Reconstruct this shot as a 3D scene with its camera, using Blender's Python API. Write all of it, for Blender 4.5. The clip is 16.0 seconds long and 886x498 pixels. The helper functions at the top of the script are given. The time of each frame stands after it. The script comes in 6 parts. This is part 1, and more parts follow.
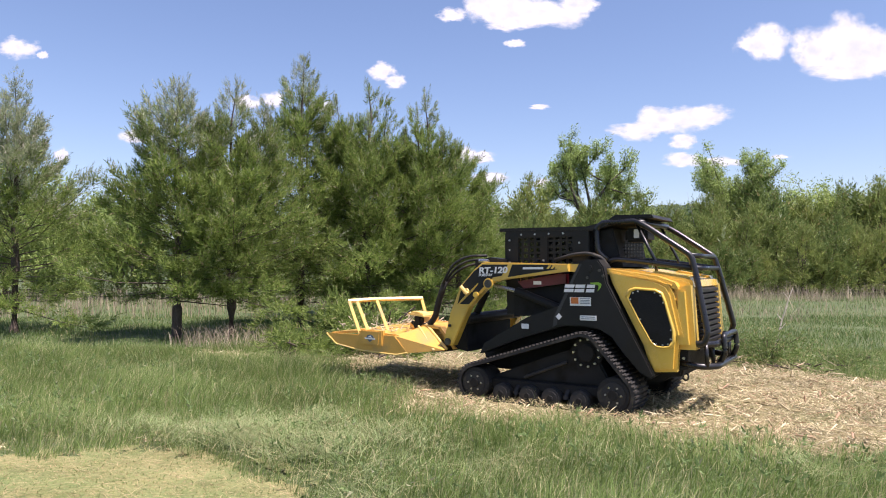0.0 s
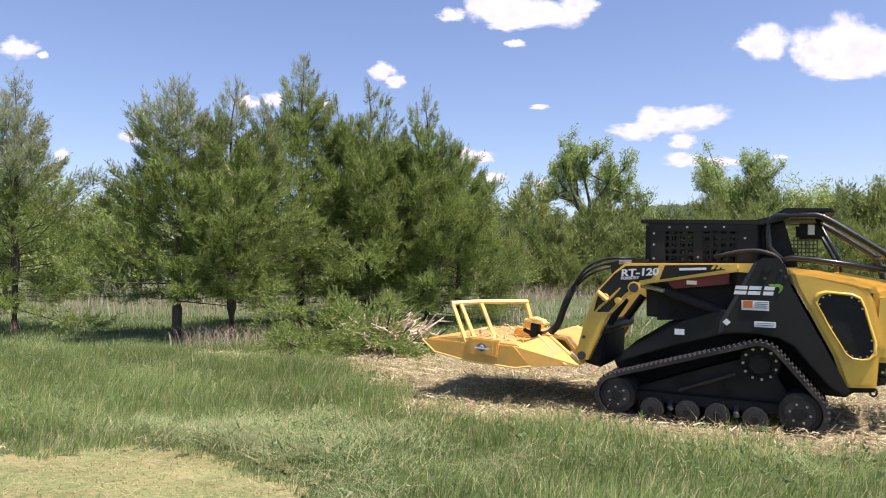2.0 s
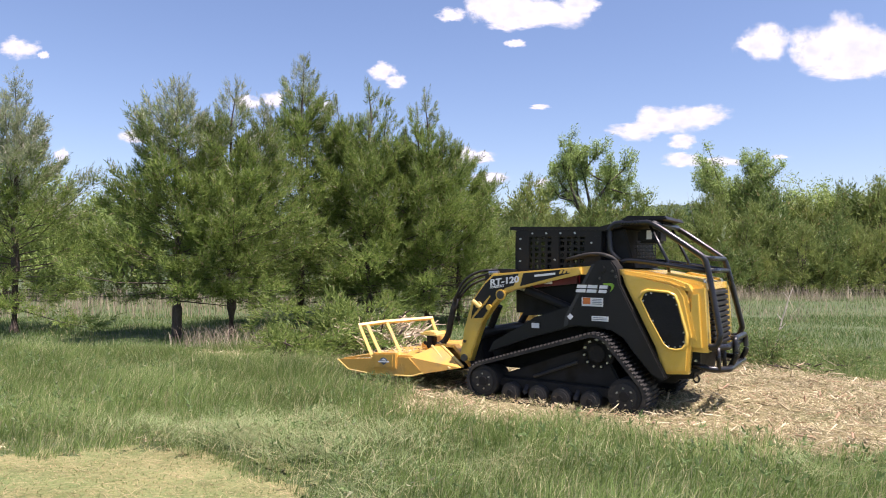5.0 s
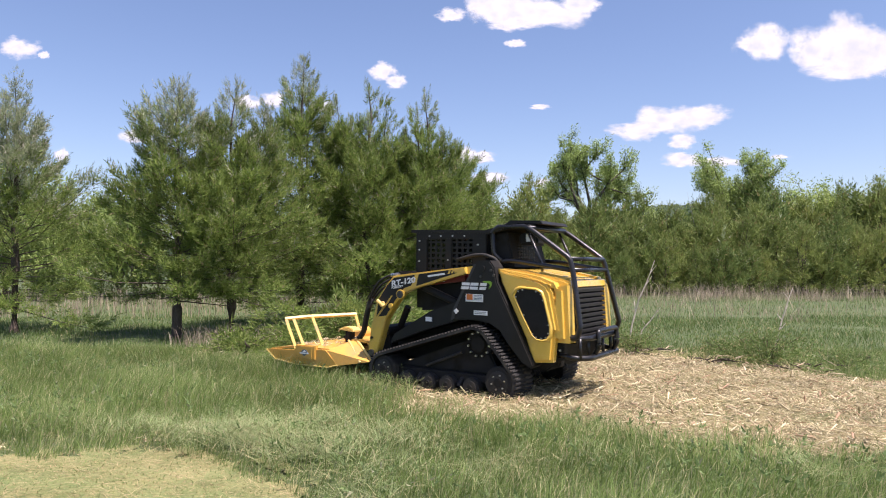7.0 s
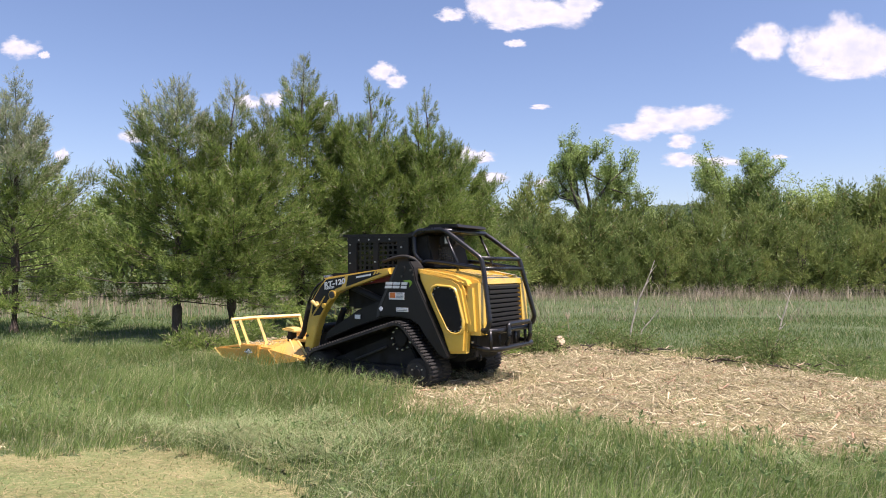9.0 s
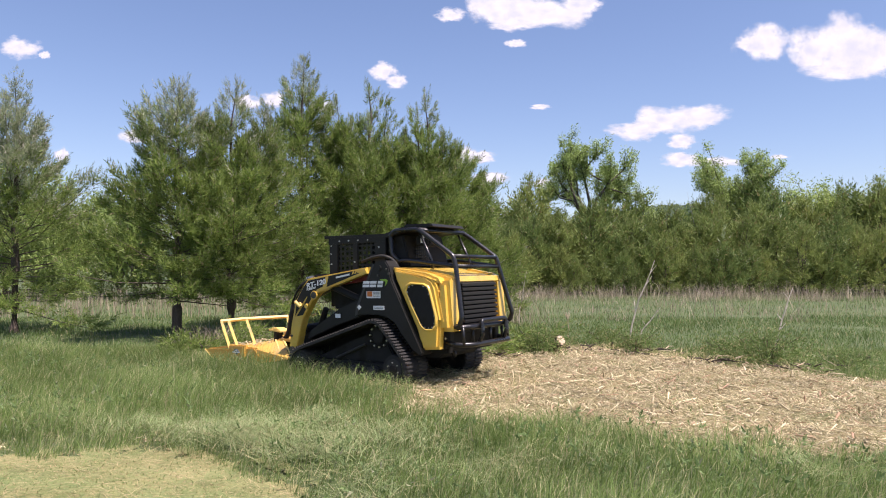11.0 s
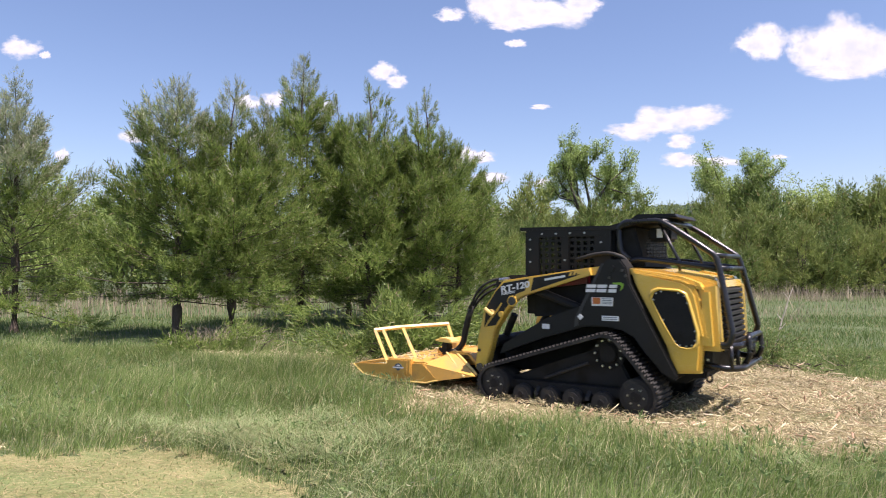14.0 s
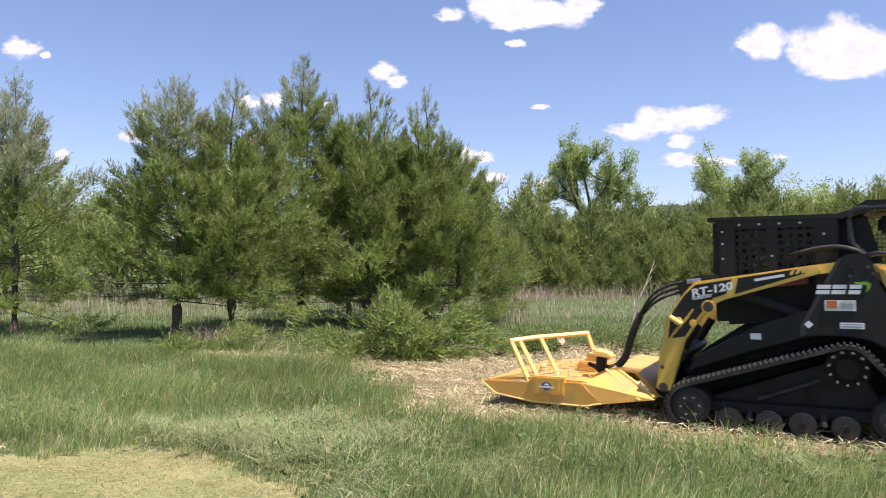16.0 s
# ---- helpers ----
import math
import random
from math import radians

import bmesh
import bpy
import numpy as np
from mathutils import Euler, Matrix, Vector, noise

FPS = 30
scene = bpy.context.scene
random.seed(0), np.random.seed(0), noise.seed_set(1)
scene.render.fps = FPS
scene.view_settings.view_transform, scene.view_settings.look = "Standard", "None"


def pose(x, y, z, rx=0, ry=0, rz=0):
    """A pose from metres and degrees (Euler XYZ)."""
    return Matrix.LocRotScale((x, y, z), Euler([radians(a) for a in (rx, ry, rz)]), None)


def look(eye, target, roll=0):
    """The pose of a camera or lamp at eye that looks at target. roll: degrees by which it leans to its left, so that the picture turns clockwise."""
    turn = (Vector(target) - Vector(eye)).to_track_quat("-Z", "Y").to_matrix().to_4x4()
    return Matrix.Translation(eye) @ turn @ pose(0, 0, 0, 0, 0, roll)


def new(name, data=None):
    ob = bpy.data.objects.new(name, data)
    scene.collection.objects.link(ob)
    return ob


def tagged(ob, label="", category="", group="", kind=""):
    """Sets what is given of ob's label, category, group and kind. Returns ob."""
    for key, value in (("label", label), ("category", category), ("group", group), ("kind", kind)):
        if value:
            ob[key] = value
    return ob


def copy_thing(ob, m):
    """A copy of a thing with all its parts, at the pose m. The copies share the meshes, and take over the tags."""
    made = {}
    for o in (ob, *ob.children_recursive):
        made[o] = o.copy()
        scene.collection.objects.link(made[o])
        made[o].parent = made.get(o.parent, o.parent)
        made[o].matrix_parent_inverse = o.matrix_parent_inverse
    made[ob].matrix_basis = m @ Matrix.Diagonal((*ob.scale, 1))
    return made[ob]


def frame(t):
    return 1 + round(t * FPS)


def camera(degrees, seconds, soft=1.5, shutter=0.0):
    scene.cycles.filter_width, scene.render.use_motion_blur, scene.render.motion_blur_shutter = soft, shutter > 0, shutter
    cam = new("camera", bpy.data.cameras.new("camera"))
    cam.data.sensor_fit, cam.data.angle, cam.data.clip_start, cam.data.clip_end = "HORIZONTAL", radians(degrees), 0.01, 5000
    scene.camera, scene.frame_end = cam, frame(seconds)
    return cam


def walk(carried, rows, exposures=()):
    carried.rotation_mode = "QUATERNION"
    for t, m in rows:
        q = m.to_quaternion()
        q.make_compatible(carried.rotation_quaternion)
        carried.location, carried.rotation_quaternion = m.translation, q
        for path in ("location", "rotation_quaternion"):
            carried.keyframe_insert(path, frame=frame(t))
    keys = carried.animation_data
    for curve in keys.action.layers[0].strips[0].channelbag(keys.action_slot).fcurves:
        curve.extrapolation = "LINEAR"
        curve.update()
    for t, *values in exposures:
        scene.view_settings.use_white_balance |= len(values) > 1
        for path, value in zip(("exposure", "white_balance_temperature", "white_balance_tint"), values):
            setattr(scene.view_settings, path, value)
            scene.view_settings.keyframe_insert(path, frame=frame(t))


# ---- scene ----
# ---------- camera: on a tripod at eye height ----------
cam = camera(64.34, 16.0, soft=1.0, shutter=0.5)
EYE = (0.0, 0.0, 1.6)
VIEW = look(EYE, (0.0, 100.0, 1.6 + 2.704))
KELVIN, TINT = 6480, 26
walk(cam, [(0.0, VIEW), (16.0, VIEW)], [(t, stops, KELVIN, TINT) for t, stops in ((0.0, 0.95), (4.0, 0.95), (6.5, 0.92), (9.0, 0.84), (12.5, 0.85), (14.5, 0.93), (16.0, 0.95))])

# ---------- sky, sun ----------
SUN_EL, SUN_AZ = radians(66), radians(-36)          # azimuth from +x towards +y
sun_dir = Vector((math.cos(SUN_EL) * math.cos(SUN_AZ), math.cos(SUN_EL) * math.sin(SUN_AZ), math.sin(SUN_EL)))
world = bpy.data.worlds.new("sky")
scene.world = world
world.use_nodes = True
wn, wl = world.node_tree.nodes, world.node_tree.links
sky = wn.new("ShaderNodeTexSky")
sky.sky_type, sky.sun_disc = "NISHITA", False
sky.sun_elevation, sky.sun_rotation = SUN_EL, math.pi / 2 - SUN_AZ
sky.air_density, sky.dust_density, sky.ozone_density = 1.0, 0.6, 3.0
wn["Background"].inputs["Strength"].default_value = 0.088
wl.new(sky.outputs[0], wn["Background"].inputs["Color"])
sun = new("sun", bpy.data.lights.new("sun", "SUN"))
sun.data.energy, sun.data.angle, sun.data.color = 5.0, radians(0.55), (1.0, 0.95, 0.86)
sun.matrix_basis = look((0, 0, 0), -sun_dir)


# ---------- materials ----------
def nodes_of(name):
    m = bpy.data.materials.new(name)
    m.use_nodes = True
    return m, m.node_tree.nodes, m.node_tree.links, m.node_tree.nodes["Principled BSDF"]


def ramp_mix(n, l, fac, a, b):
    mix = n.new("ShaderNodeMix")
    mix.data_type = "RGBA"
    l.new(fac, mix.inputs[0])
    for k, c in ((6, a), (7, b)):
        if isinstance(c, tuple):
            mix.inputs[k].default_value = (*c, 1)
        else:
            l.new(c, mix.inputs[k])
    return mix.outputs[2]


def noise_node(n, l, scale, detail=4.0, lo=0.35, hi=0.65, coord=None):
    t = n.new("ShaderNodeTexNoise")
    t.inputs["Scale"].default_value, t.inputs["Detail"].default_value = scale, detail
    if coord is None:
        tc = n.new("ShaderNodeTexCoord")
        coord = tc.outputs["Object"]
    l.new(coord, t.inputs["Vector"])
    r = n.new("ShaderNodeMapRange")
    r.inputs[1].default_value, r.inputs[2].default_value = lo, hi
    l.new(t.outputs["Fac"], r.inputs[0])
    return r.outputs[0]


def surface(name, base, second, rough=0.5, metal=0.0, coarse=3.0, fine=60.0, bump=0.1, dirt=None, dirt_scale=5.0, coat=0.0, spec=0.5):
    """Two colours mixed at a coarse and a fine scale, relief, and dirt in patches."""
    m, n, l, p = nodes_of(name)
    c1 = noise_node(n, l, coarse)
    c2 = noise_node(n, l, fine, 3.0)
    half = n.new("ShaderNodeMath")
    half.operation = "MULTIPLY_ADD"
    l.new(c2, half.inputs[0])
    half.inputs[1].default_value = 0.45
    sub = n.new("ShaderNodeMath")
    sub.operation = "MULTIPLY"
    l.new(c1, sub.inputs[0])
    sub.inputs[1].default_value = 0.55
    l.new(sub.outputs[0], half.inputs[2])
    col = ramp_mix(n, l, half.outputs[0], base, second)
    if dirt:
        d = noise_node(n, l, dirt_scale, 8.0, 0.52, 0.72)
        col = ramp_mix(n, l, d, col, dirt)
    l.new(col, p.inputs["Base Color"])
    r = n.new("ShaderNodeMapRange")
    r.inputs[3].default_value, r.inputs[4].default_value = max(rough - 0.1, 0.02), min(rough + 0.12, 1)
    l.new(half.outputs[0], r.inputs[0])
    l.new(r.outputs[0], p.inputs["Roughness"])
    p.inputs["Metallic"].default_value = metal
    p.inputs["Coat Weight"].default_value = coat
    p.inputs["Specular IOR Level"].default_value = spec
    p.inputs["Coat Roughness"].default_value = 0.15
    b = n.new("ShaderNodeBump")
    b.inputs["Strength"].default_value, b.inputs["Distance"].default_value = bump, 0.01
    l.new(c2, b.inputs["Height"])
    l.new(b.outputs[0], p.inputs["Normal"])
    return m


def leafy(name, dark, light, dry=None, dry_share=0.0, through_light=0.3, rough=0.6, plants=False):
    """Leaves and blades: a colour for each leaf, some of it dry, light passing through."""
    m, n, l, p = nodes_of(name)
    g = n.new("ShaderNodeNewGeometry")
    col = ramp_mix(n, l, g.outputs["Random Per Island"], dark, light)
    patch = noise_node(n, l, 0.9, 3.0, 0.3, 0.7)
    hue = n.new("ShaderNodeHueSaturation")
    mr = n.new("ShaderNodeMapRange")
    mr.inputs[3].default_value, mr.inputs[4].default_value = 0.75, 1.25
    l.new(patch, mr.inputs[0])
    # a tone of its own for each plant
    info = n.new("ShaderNodeObjectInfo")
    tone = n.new("ShaderNodeMapRange")
    tone.inputs[3].default_value, tone.inputs[4].default_value = 0.82, 1.18
    l.new(info.outputs["Random"], tone.inputs[0])
    both = n.new("ShaderNodeMath")
    both.operation = "MULTIPLY"
    l.new(mr.outputs[0], both.inputs[0])
    if plants:
        l.new(tone.outputs[0], both.inputs[1])
        turn = n.new("ShaderNodeMapRange")
        turn.inputs[3].default_value, turn.inputs[4].default_value = 0.515, 0.485
        l.new(info.outputs["Random"], turn.inputs[0])
        l.new(turn.outputs[0], hue.inputs["Hue"])
    else:
        both.inputs[1].default_value = 1.0
    l.new(both.outputs[0], hue.inputs["Value"])
    l.new(col, hue.inputs["Color"])
    col = hue.outputs[0]
    if dry:
        w = n.new("ShaderNodeMath")
        w.operation = "MULTIPLY"
        w.inputs[1].default_value = 7.31
        l.new(g.outputs["Random Per Island"], w.inputs[0])
        fr = n.new("ShaderNodeMath")
        fr.operation = "FRACT"
        l.new(w.outputs[0], fr.inputs[0])
        lt = n.new("ShaderNodeMath")
        lt.operation = "LESS_THAN"
        lt.inputs[1].default_value = dry_share
        l.new(fr.outputs[0], lt.inputs[0])
        col = ramp_mix(n, l, lt.outputs[0], col, dry)
    l.new(col, p.inputs["Base Color"])
    p.inputs["Roughness"].default_value = rough
    p.inputs["Specular IOR Level"].default_value = 0.3
    tr = n.new("ShaderNodeBsdfTranslucent")
    l.new(col, tr.inputs["Color"])
    mx = n.new("ShaderNodeMixShader")
    mx.inputs[0].default_value = through_light
    l.new(p.outputs[0], mx.inputs[1])
    l.new(tr.outputs[0], mx.inputs[2])
    l.new(mx.outputs[0], n["Material Output"].inputs["Surface"])
    return m


YELLOW = surface("yellow_paint", (0.74, 0.48, 0.080), (0.66, 0.415, 0.062), 0.27, 0.0, 2.0, 90.0, 0.03, (0.56, 0.36, 0.08), 3.0, 0.5)
DECK = surface("deck_paint", (0.68, 0.375, 0.075), (0.58, 0.315, 0.058), 0.42, 0.0, 3.0, 70.0, 0.05, (0.42, 0.27, 0.10), 4.0, 0.15)
PALE = surface("pale_yellow_paint", (0.78, 0.56, 0.17), (0.70, 0.47, 0.12), 0.45, 0.0, 4.0, 60.0, 0.05, (0.5, 0.36, 0.18), 6.0)
BLACK = surface("black_paint", (0.017, 0.0165, 0.016), (0.025, 0.024, 0.0225), 0.5, 0.0, 2.0, 80.0, 0.04, (0.02, 0.018, 0.014), 4.0, 0.0, 0.2)
TUBE = surface("black_tube", (0.008, 0.008, 0.009), (0.014, 0.014, 0.014), 0.32, 0.0, 4.0, 60.0, 0.03, None, 5.0, 0.15, 0.4)
RUBBER = surface("rubber", (0.018, 0.018, 0.018), (0.034, 0.032, 0.03), 0.75, 0.0, 4.0, 120.0, 0.2, (0.09, 0.08, 0.062), 6.0, 0.0, 0.3)
WHEEL = surface("wheel_plastic", (0.026, 0.026, 0.027), (0.042, 0.041, 0.039), 0.6, 0.0, 5.0, 90.0, 0.1, (0.06, 0.05, 0.038), 8.0, 0.0, 0.25)
DARK = surface("dark_steel", (0.018, 0.018, 0.018), (0.028, 0.027, 0.026), 0.65, 0.0, 4.0, 60.0, 0.1, (0.015, 0.013, 0.01), 4.0, 0.0, 0.12)
PIN = surface("worn_pin", (0.10, 0.095, 0.085), (0.05, 0.048, 0.045), 0.4, 0.6, 8.0, 90.0, 0.05)
CHARCOAL = surface("charcoal_plate", (0.022, 0.022, 0.024), (0.03, 0.03, 0.031), 0.5, 0.0, 4.0, 80.0, 0.04)
STEEL = surface("bright_steel", (0.5, 0.5, 0.49), (0.35, 0.34, 0.33), 0.3, 0.9, 8.0, 90.0, 0.05)
WHITE = surface("white_decal", (0.78, 0.78, 0.78), (0.68, 0.68, 0.67), 0.4, 0.0, 9.0, 80.0, 0.02)
GREEN = surface("green_decal", (0.22, 0.42, 0.03), (0.19, 0.37, 0.03), 0.4, 0.0, 9.0, 80.0, 0.02)
ORANGE = surface("orange_decal", (0.55, 0.16, 0.03), (0.5, 0.14, 0.03), 0.4, 0.0, 9.0, 80.0, 0.02)
RED = surface("dark_red_paint", (0.13, 0.010, 0.016), (0.09, 0.008, 0.012), 0.4, 0.0, 5.0, 80.0, 0.04)
GREY = surface("grey_decal", (0.10, 0.14, 0.17), (0.07, 0.10, 0.13), 0.4, 0.0, 9.0, 80.0, 0.02)
BARK = surface("cedar_bark", (0.10, 0.075, 0.055), (0.05, 0.038, 0.03), 0.9, 0.0, 3.0, 30.0, 0.6)
PALEBARK = surface("cottonwood_bark", (0.10, 0.082, 0.064), (0.05, 0.04, 0.032), 0.9, 0.0, 3.0, 25.0, 0.6)
DEADWOOD = surface("dead_wood", (0.55, 0.49, 0.40), (0.38, 0.33, 0.27), 0.85, 0.0, 5.0, 50.0, 0.3)
CUTWOOD = surface("cut_wood", (0.62, 0.48, 0.32), (0.50, 0.34, 0.22), 0.8, 0.0, 12.0, 90.0, 0.2)
CEDAR = leafy("cedar_leaf", (0.100, 0.162, 0.036), (0.268, 0.340, 0.088), (0.30, 0.26, 0.14), 0.05, 0.48, 0.5)
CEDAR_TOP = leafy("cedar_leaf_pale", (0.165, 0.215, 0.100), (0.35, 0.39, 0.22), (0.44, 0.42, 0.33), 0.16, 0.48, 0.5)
CEDAR_FAR = leafy("cedar_leaf_far", (0.115, 0.165, 0.042), (0.225, 0.280, 0.080), (0.26, 0.22, 0.09), 0.05, 0.38, 0.6, True)
COTTON = leafy("cottonwood_leaf", (0.20, 0.28, 0.075), (0.36, 0.45, 0.145), None, 0, 0.42, 0.6, True)
GRASS = leafy("grass_blade", (0.115, 0.185, 0.045), (0.220, 0.300, 0.088), (0.46, 0.43, 0.23), 0.16, 0.45)
GRASS_FAR = leafy("far_grass_blade", (0.085, 0.145, 0.042), (0.150, 0.215, 0.068), (0.38, 0.34, 0.18), 0.08, 0.45)
CUT = leafy("cut_grass", (0.11, 0.18, 0.050), (0.32, 0.345, 0.14), (0.48, 0.38, 0.21), 0.30, 0.3)
HERB = leafy("herb_leaf", (0.12, 0.19, 0.060), (0.22, 0.30, 0.115), (0.36, 0.36, 0.22), 0.06, 0.4)
WEED = leafy("weed_leaf", (0.095, 0.155, 0.040), (0.19, 0.26, 0.075), (0.30, 0.27, 0.13), 0.14, 0.42)
FIBRE = leafy("shredded_fibre", (0.40, 0.34, 0.17), (0.66, 0.58, 0.34), (0.26, 0.24, 0.09), 0.3, 0.2)
STRAW = leafy("dry_stalk", (0.30, 0.25, 0.17), (0.46, 0.40, 0.28), (0.26, 0.20, 0.15), 0.25, 0.2)
CHIP = leafy("wood_chip", (0.20, 0.155, 0.07), (0.78, 0.68, 0.44), (0.42, 0.27, 0.17), 0.13, 0.05, 0.8)
SPLINTER = leafy("splintered_wood", (0.30, 0.21, 0.13), (0.84, 0.70, 0.50), (0.15, 0.10, 0.07), 0.15, 0.05, 0.8)
SOIL = surface("grass_soil", (0.050, 0.080, 0.024), (0.095, 0.115, 0.040), 0.95, 0.0, 0.5, 14.0, 0.5)
CHIPBED = surface("chip_litter", (0.29, 0.245, 0.115), (0.13, 0.105, 0.05), 0.95, 0.0, 1.6, 34.0, 0.8, (0.13, 0.14, 0.05), 1.7)
MOWN = surface("mown_turf", (0.11, 0.165, 0.045), (0.30, 0.25, 0.115), 0.95, 0.0, 1.1, 30.0, 0.7)
HILL = surface("wooded_hill", (0.030, 0.048, 0.032), (0.060, 0.080, 0.048), 0.95, 0.0, 0.02, 0.15, 0.5, spec=0.05)


# ---------- building helpers ----------
def part(name, bm, material, parent, label="", smooth=False):
    me = bpy.data.meshes.new(name)
    bmesh.ops.recalc_face_normals(bm, faces=bm.faces)
    if smooth:
        for f in bm.faces:
            f.smooth = True
    bm.to_mesh(me)
    bm.free()
    me.materials.append(material)
    ob = new(name, me)
    ob.parent = parent
    if label:
        tagged(ob, label)
    return ob


def box(bm, x0, x1, y0, y1, z0, z1, bevel=0.0):
    vs = bmesh.ops.create_cube(bm, size=1)["verts"]
    for v in vs:
        v.co = Vector(((x0 + x1) / 2 + v.co.x * (x1 - x0), (y0 + y1) / 2 + v.co.y * (y1 - y0), (z0 + z1) / 2 + v.co.z * (z1 - z0)))
    if bevel:
        es = list({e for v in vs for e in v.link_edges})
        bmesh.ops.bevel(bm, geom=es, offset=bevel, segments=2, affect="EDGES")
    return bm


def prism(bm, profile, y0, y1, bevel=0.0):
    """A plate with an outline in x and z, from y0 to y1."""
    vs = [bm.verts.new((x, y0, z)) for x, z in profile]
    f = bm.faces.new(vs)
    ext = bmesh.ops.extrude_face_region(bm, geom=[f])
    up = [g for g in ext["geom"] if isinstance(g, bmesh.types.BMVert)]
    for v in up:
        v.co.y = y1
    if bevel:
        es = [e for e in {e for v in vs + up for e in v.link_edges} if e.calc_face_angle(0) > 0.4]
        bmesh.ops.bevel(bm, geom=es, offset=bevel, segments=2, affect="EDGES")
    return bm


def tube(bm, pts, r, n=8, r1=None, closed=False):
    """A round bar along pts, from radius r to r1."""
    pts = [Vector(p) for p in pts]
    rings = []
    for i, p in enumerate(pts):
        a, b = pts[max(i - 1, 0)], pts[min(i + 1, len(pts) - 1)]
        q = (b - a).to_track_quat("Z", "Y")
        k = r if r1 is None else r + (r1 - r) * i / (len(pts) - 1)
        rings.append([bm.verts.new(p + q @ Vector((k * math.cos(2 * math.pi * j / n), k * math.sin(2 * math.pi * j / n), 0))) for j in range(n)])
    for a, b in zip(rings, rings[1:]):
        for j in range(n):
            bm.faces.new((a[j], a[(j + 1) % n], b[(j + 1) % n], b[j]))
    bm.faces.new(rings[0][::-1])
    bm.faces.new(rings[-1])
    return bm


def rounded(pts, k=4, share=0.3):
    """pts with every inner corner rounded off."""
    pts = [Vector(p) for p in pts]
    out = [pts[0]]
    for a, b, c in zip(pts, pts[1:], pts[2:]):
        s = min((a - b).length, (c - b).length, 0.35) * share
        p, q = b + (a - b).normalized() * s, b + (c - b).normalized() * s
        for i in range(k + 1):
            t = i / k
            out.append(p * (1 - t) ** 2 + b * 2 * t * (1 - t) + q * t * t)
    return out + [pts[-1]]


def disc(bm, x, y0, y1, z, r, n=24, bevel=0.0):
    """A wheel-like disc with its axle along y."""
    return prism(bm, [(x + r * math.cos(2 * math.pi * i / n), z + r * math.sin(2 * math.pi * i / n)) for i in range(n)], y0, y1, bevel)


def mesh_np(name, verts, tris, material, second=None, which=None):
    """A mesh out of arrays of corners and triangles."""
    me = bpy.data.meshes.new(name)
    verts, tris = np.asarray(verts, np.float32), np.asarray(tris, np.int32)
    me.vertices.add(len(verts))
    me.vertices.foreach_set("co", verts.ravel())
    me.loops.add(tris.size)
    me.loops.foreach_set("vertex_index", tris.ravel())
    me.polygons.add(len(tris))
    me.polygons.foreach_set("loop_start", np.arange(0, tris.size, 3, dtype=np.int32))
    me.update(calc_edges=True)
    me.materials.append(material)
    if second:
        me.materials.append(second)
        me.polygons.foreach_set("material_index", np.asarray(which, np.int32))
    return me


def inside(px, py, poly):
    res = np.zeros(len(px), bool)
    j = len(poly) - 1
    for i in range(len(poly)):
        (xi, yi), (xj, yj) = poly[i], poly[j]
        hit = ((yi > py) != (yj > py)) & (px < (xj - xi) * (py - yi) / (yj - yi + 1e-12) + xi)
        res ^= hit
        j = i
    return res


def wave(x, y, s=1.0):
    """A cheap smooth unevenness between about -1 and 1."""
    return (np.sin(x * 1.7 * s + 1.3 * np.sin(y * 1.1 * s)) + np.sin(y * 2.3 * s + 1.7 * np.sin(x * 0.9 * s)) + np.sin((x + y) * 3.1 * s)) / 3


def blades(rng, x, y, z, height, width, lean, lie=0.0, az=None):
    """Bent three-cornered blades at x, y, z: corners and triangles. lie: 1 lays them flat; az: where they bend to."""
    n = len(x)
    az = rng.uniform(0, 2 * np.pi, n) if az is None else az
    dx, dy = np.cos(az), np.sin(az)
    face = rng.uniform(0, 2 * np.pi, n)
    sx, sy = np.cos(face) * width / 2, np.sin(face) * width / 2
    h, b = height, lean * height
    v = np.empty((n, 5, 3), np.float32)
    up = 1 - 0.95 * lie
    v[:, 0] = np.stack([x - sx, y - sy, z], 1)
    v[:, 1] = np.stack([x + sx, y + sy, z], 1)
    mx, my, mz = x + dx * b * 0.35, y + dy * b * 0.35, z + h * 0.6 * up
    v[:, 2] = np.stack([mx - sx * 0.75, my - sy * 0.75, mz], 1)
    v[:, 3] = np.stack([mx + sx * 0.75, my + sy * 0.75, mz], 1)
    v[:, 4] = np.stack([x + dx * b, y + dy * b, z + h * up * (1 - 0.25 * np.minimum(lean, 1))], 1)
    t = np.array([[0, 1, 2], [1, 3, 2], [2, 3, 4]], np.int32)
    tris = (np.arange(n, dtype=np.int32) * 5)[:, None, None] + t[None]
    return v.reshape(-1, 3), tris.reshape(-1, 3)


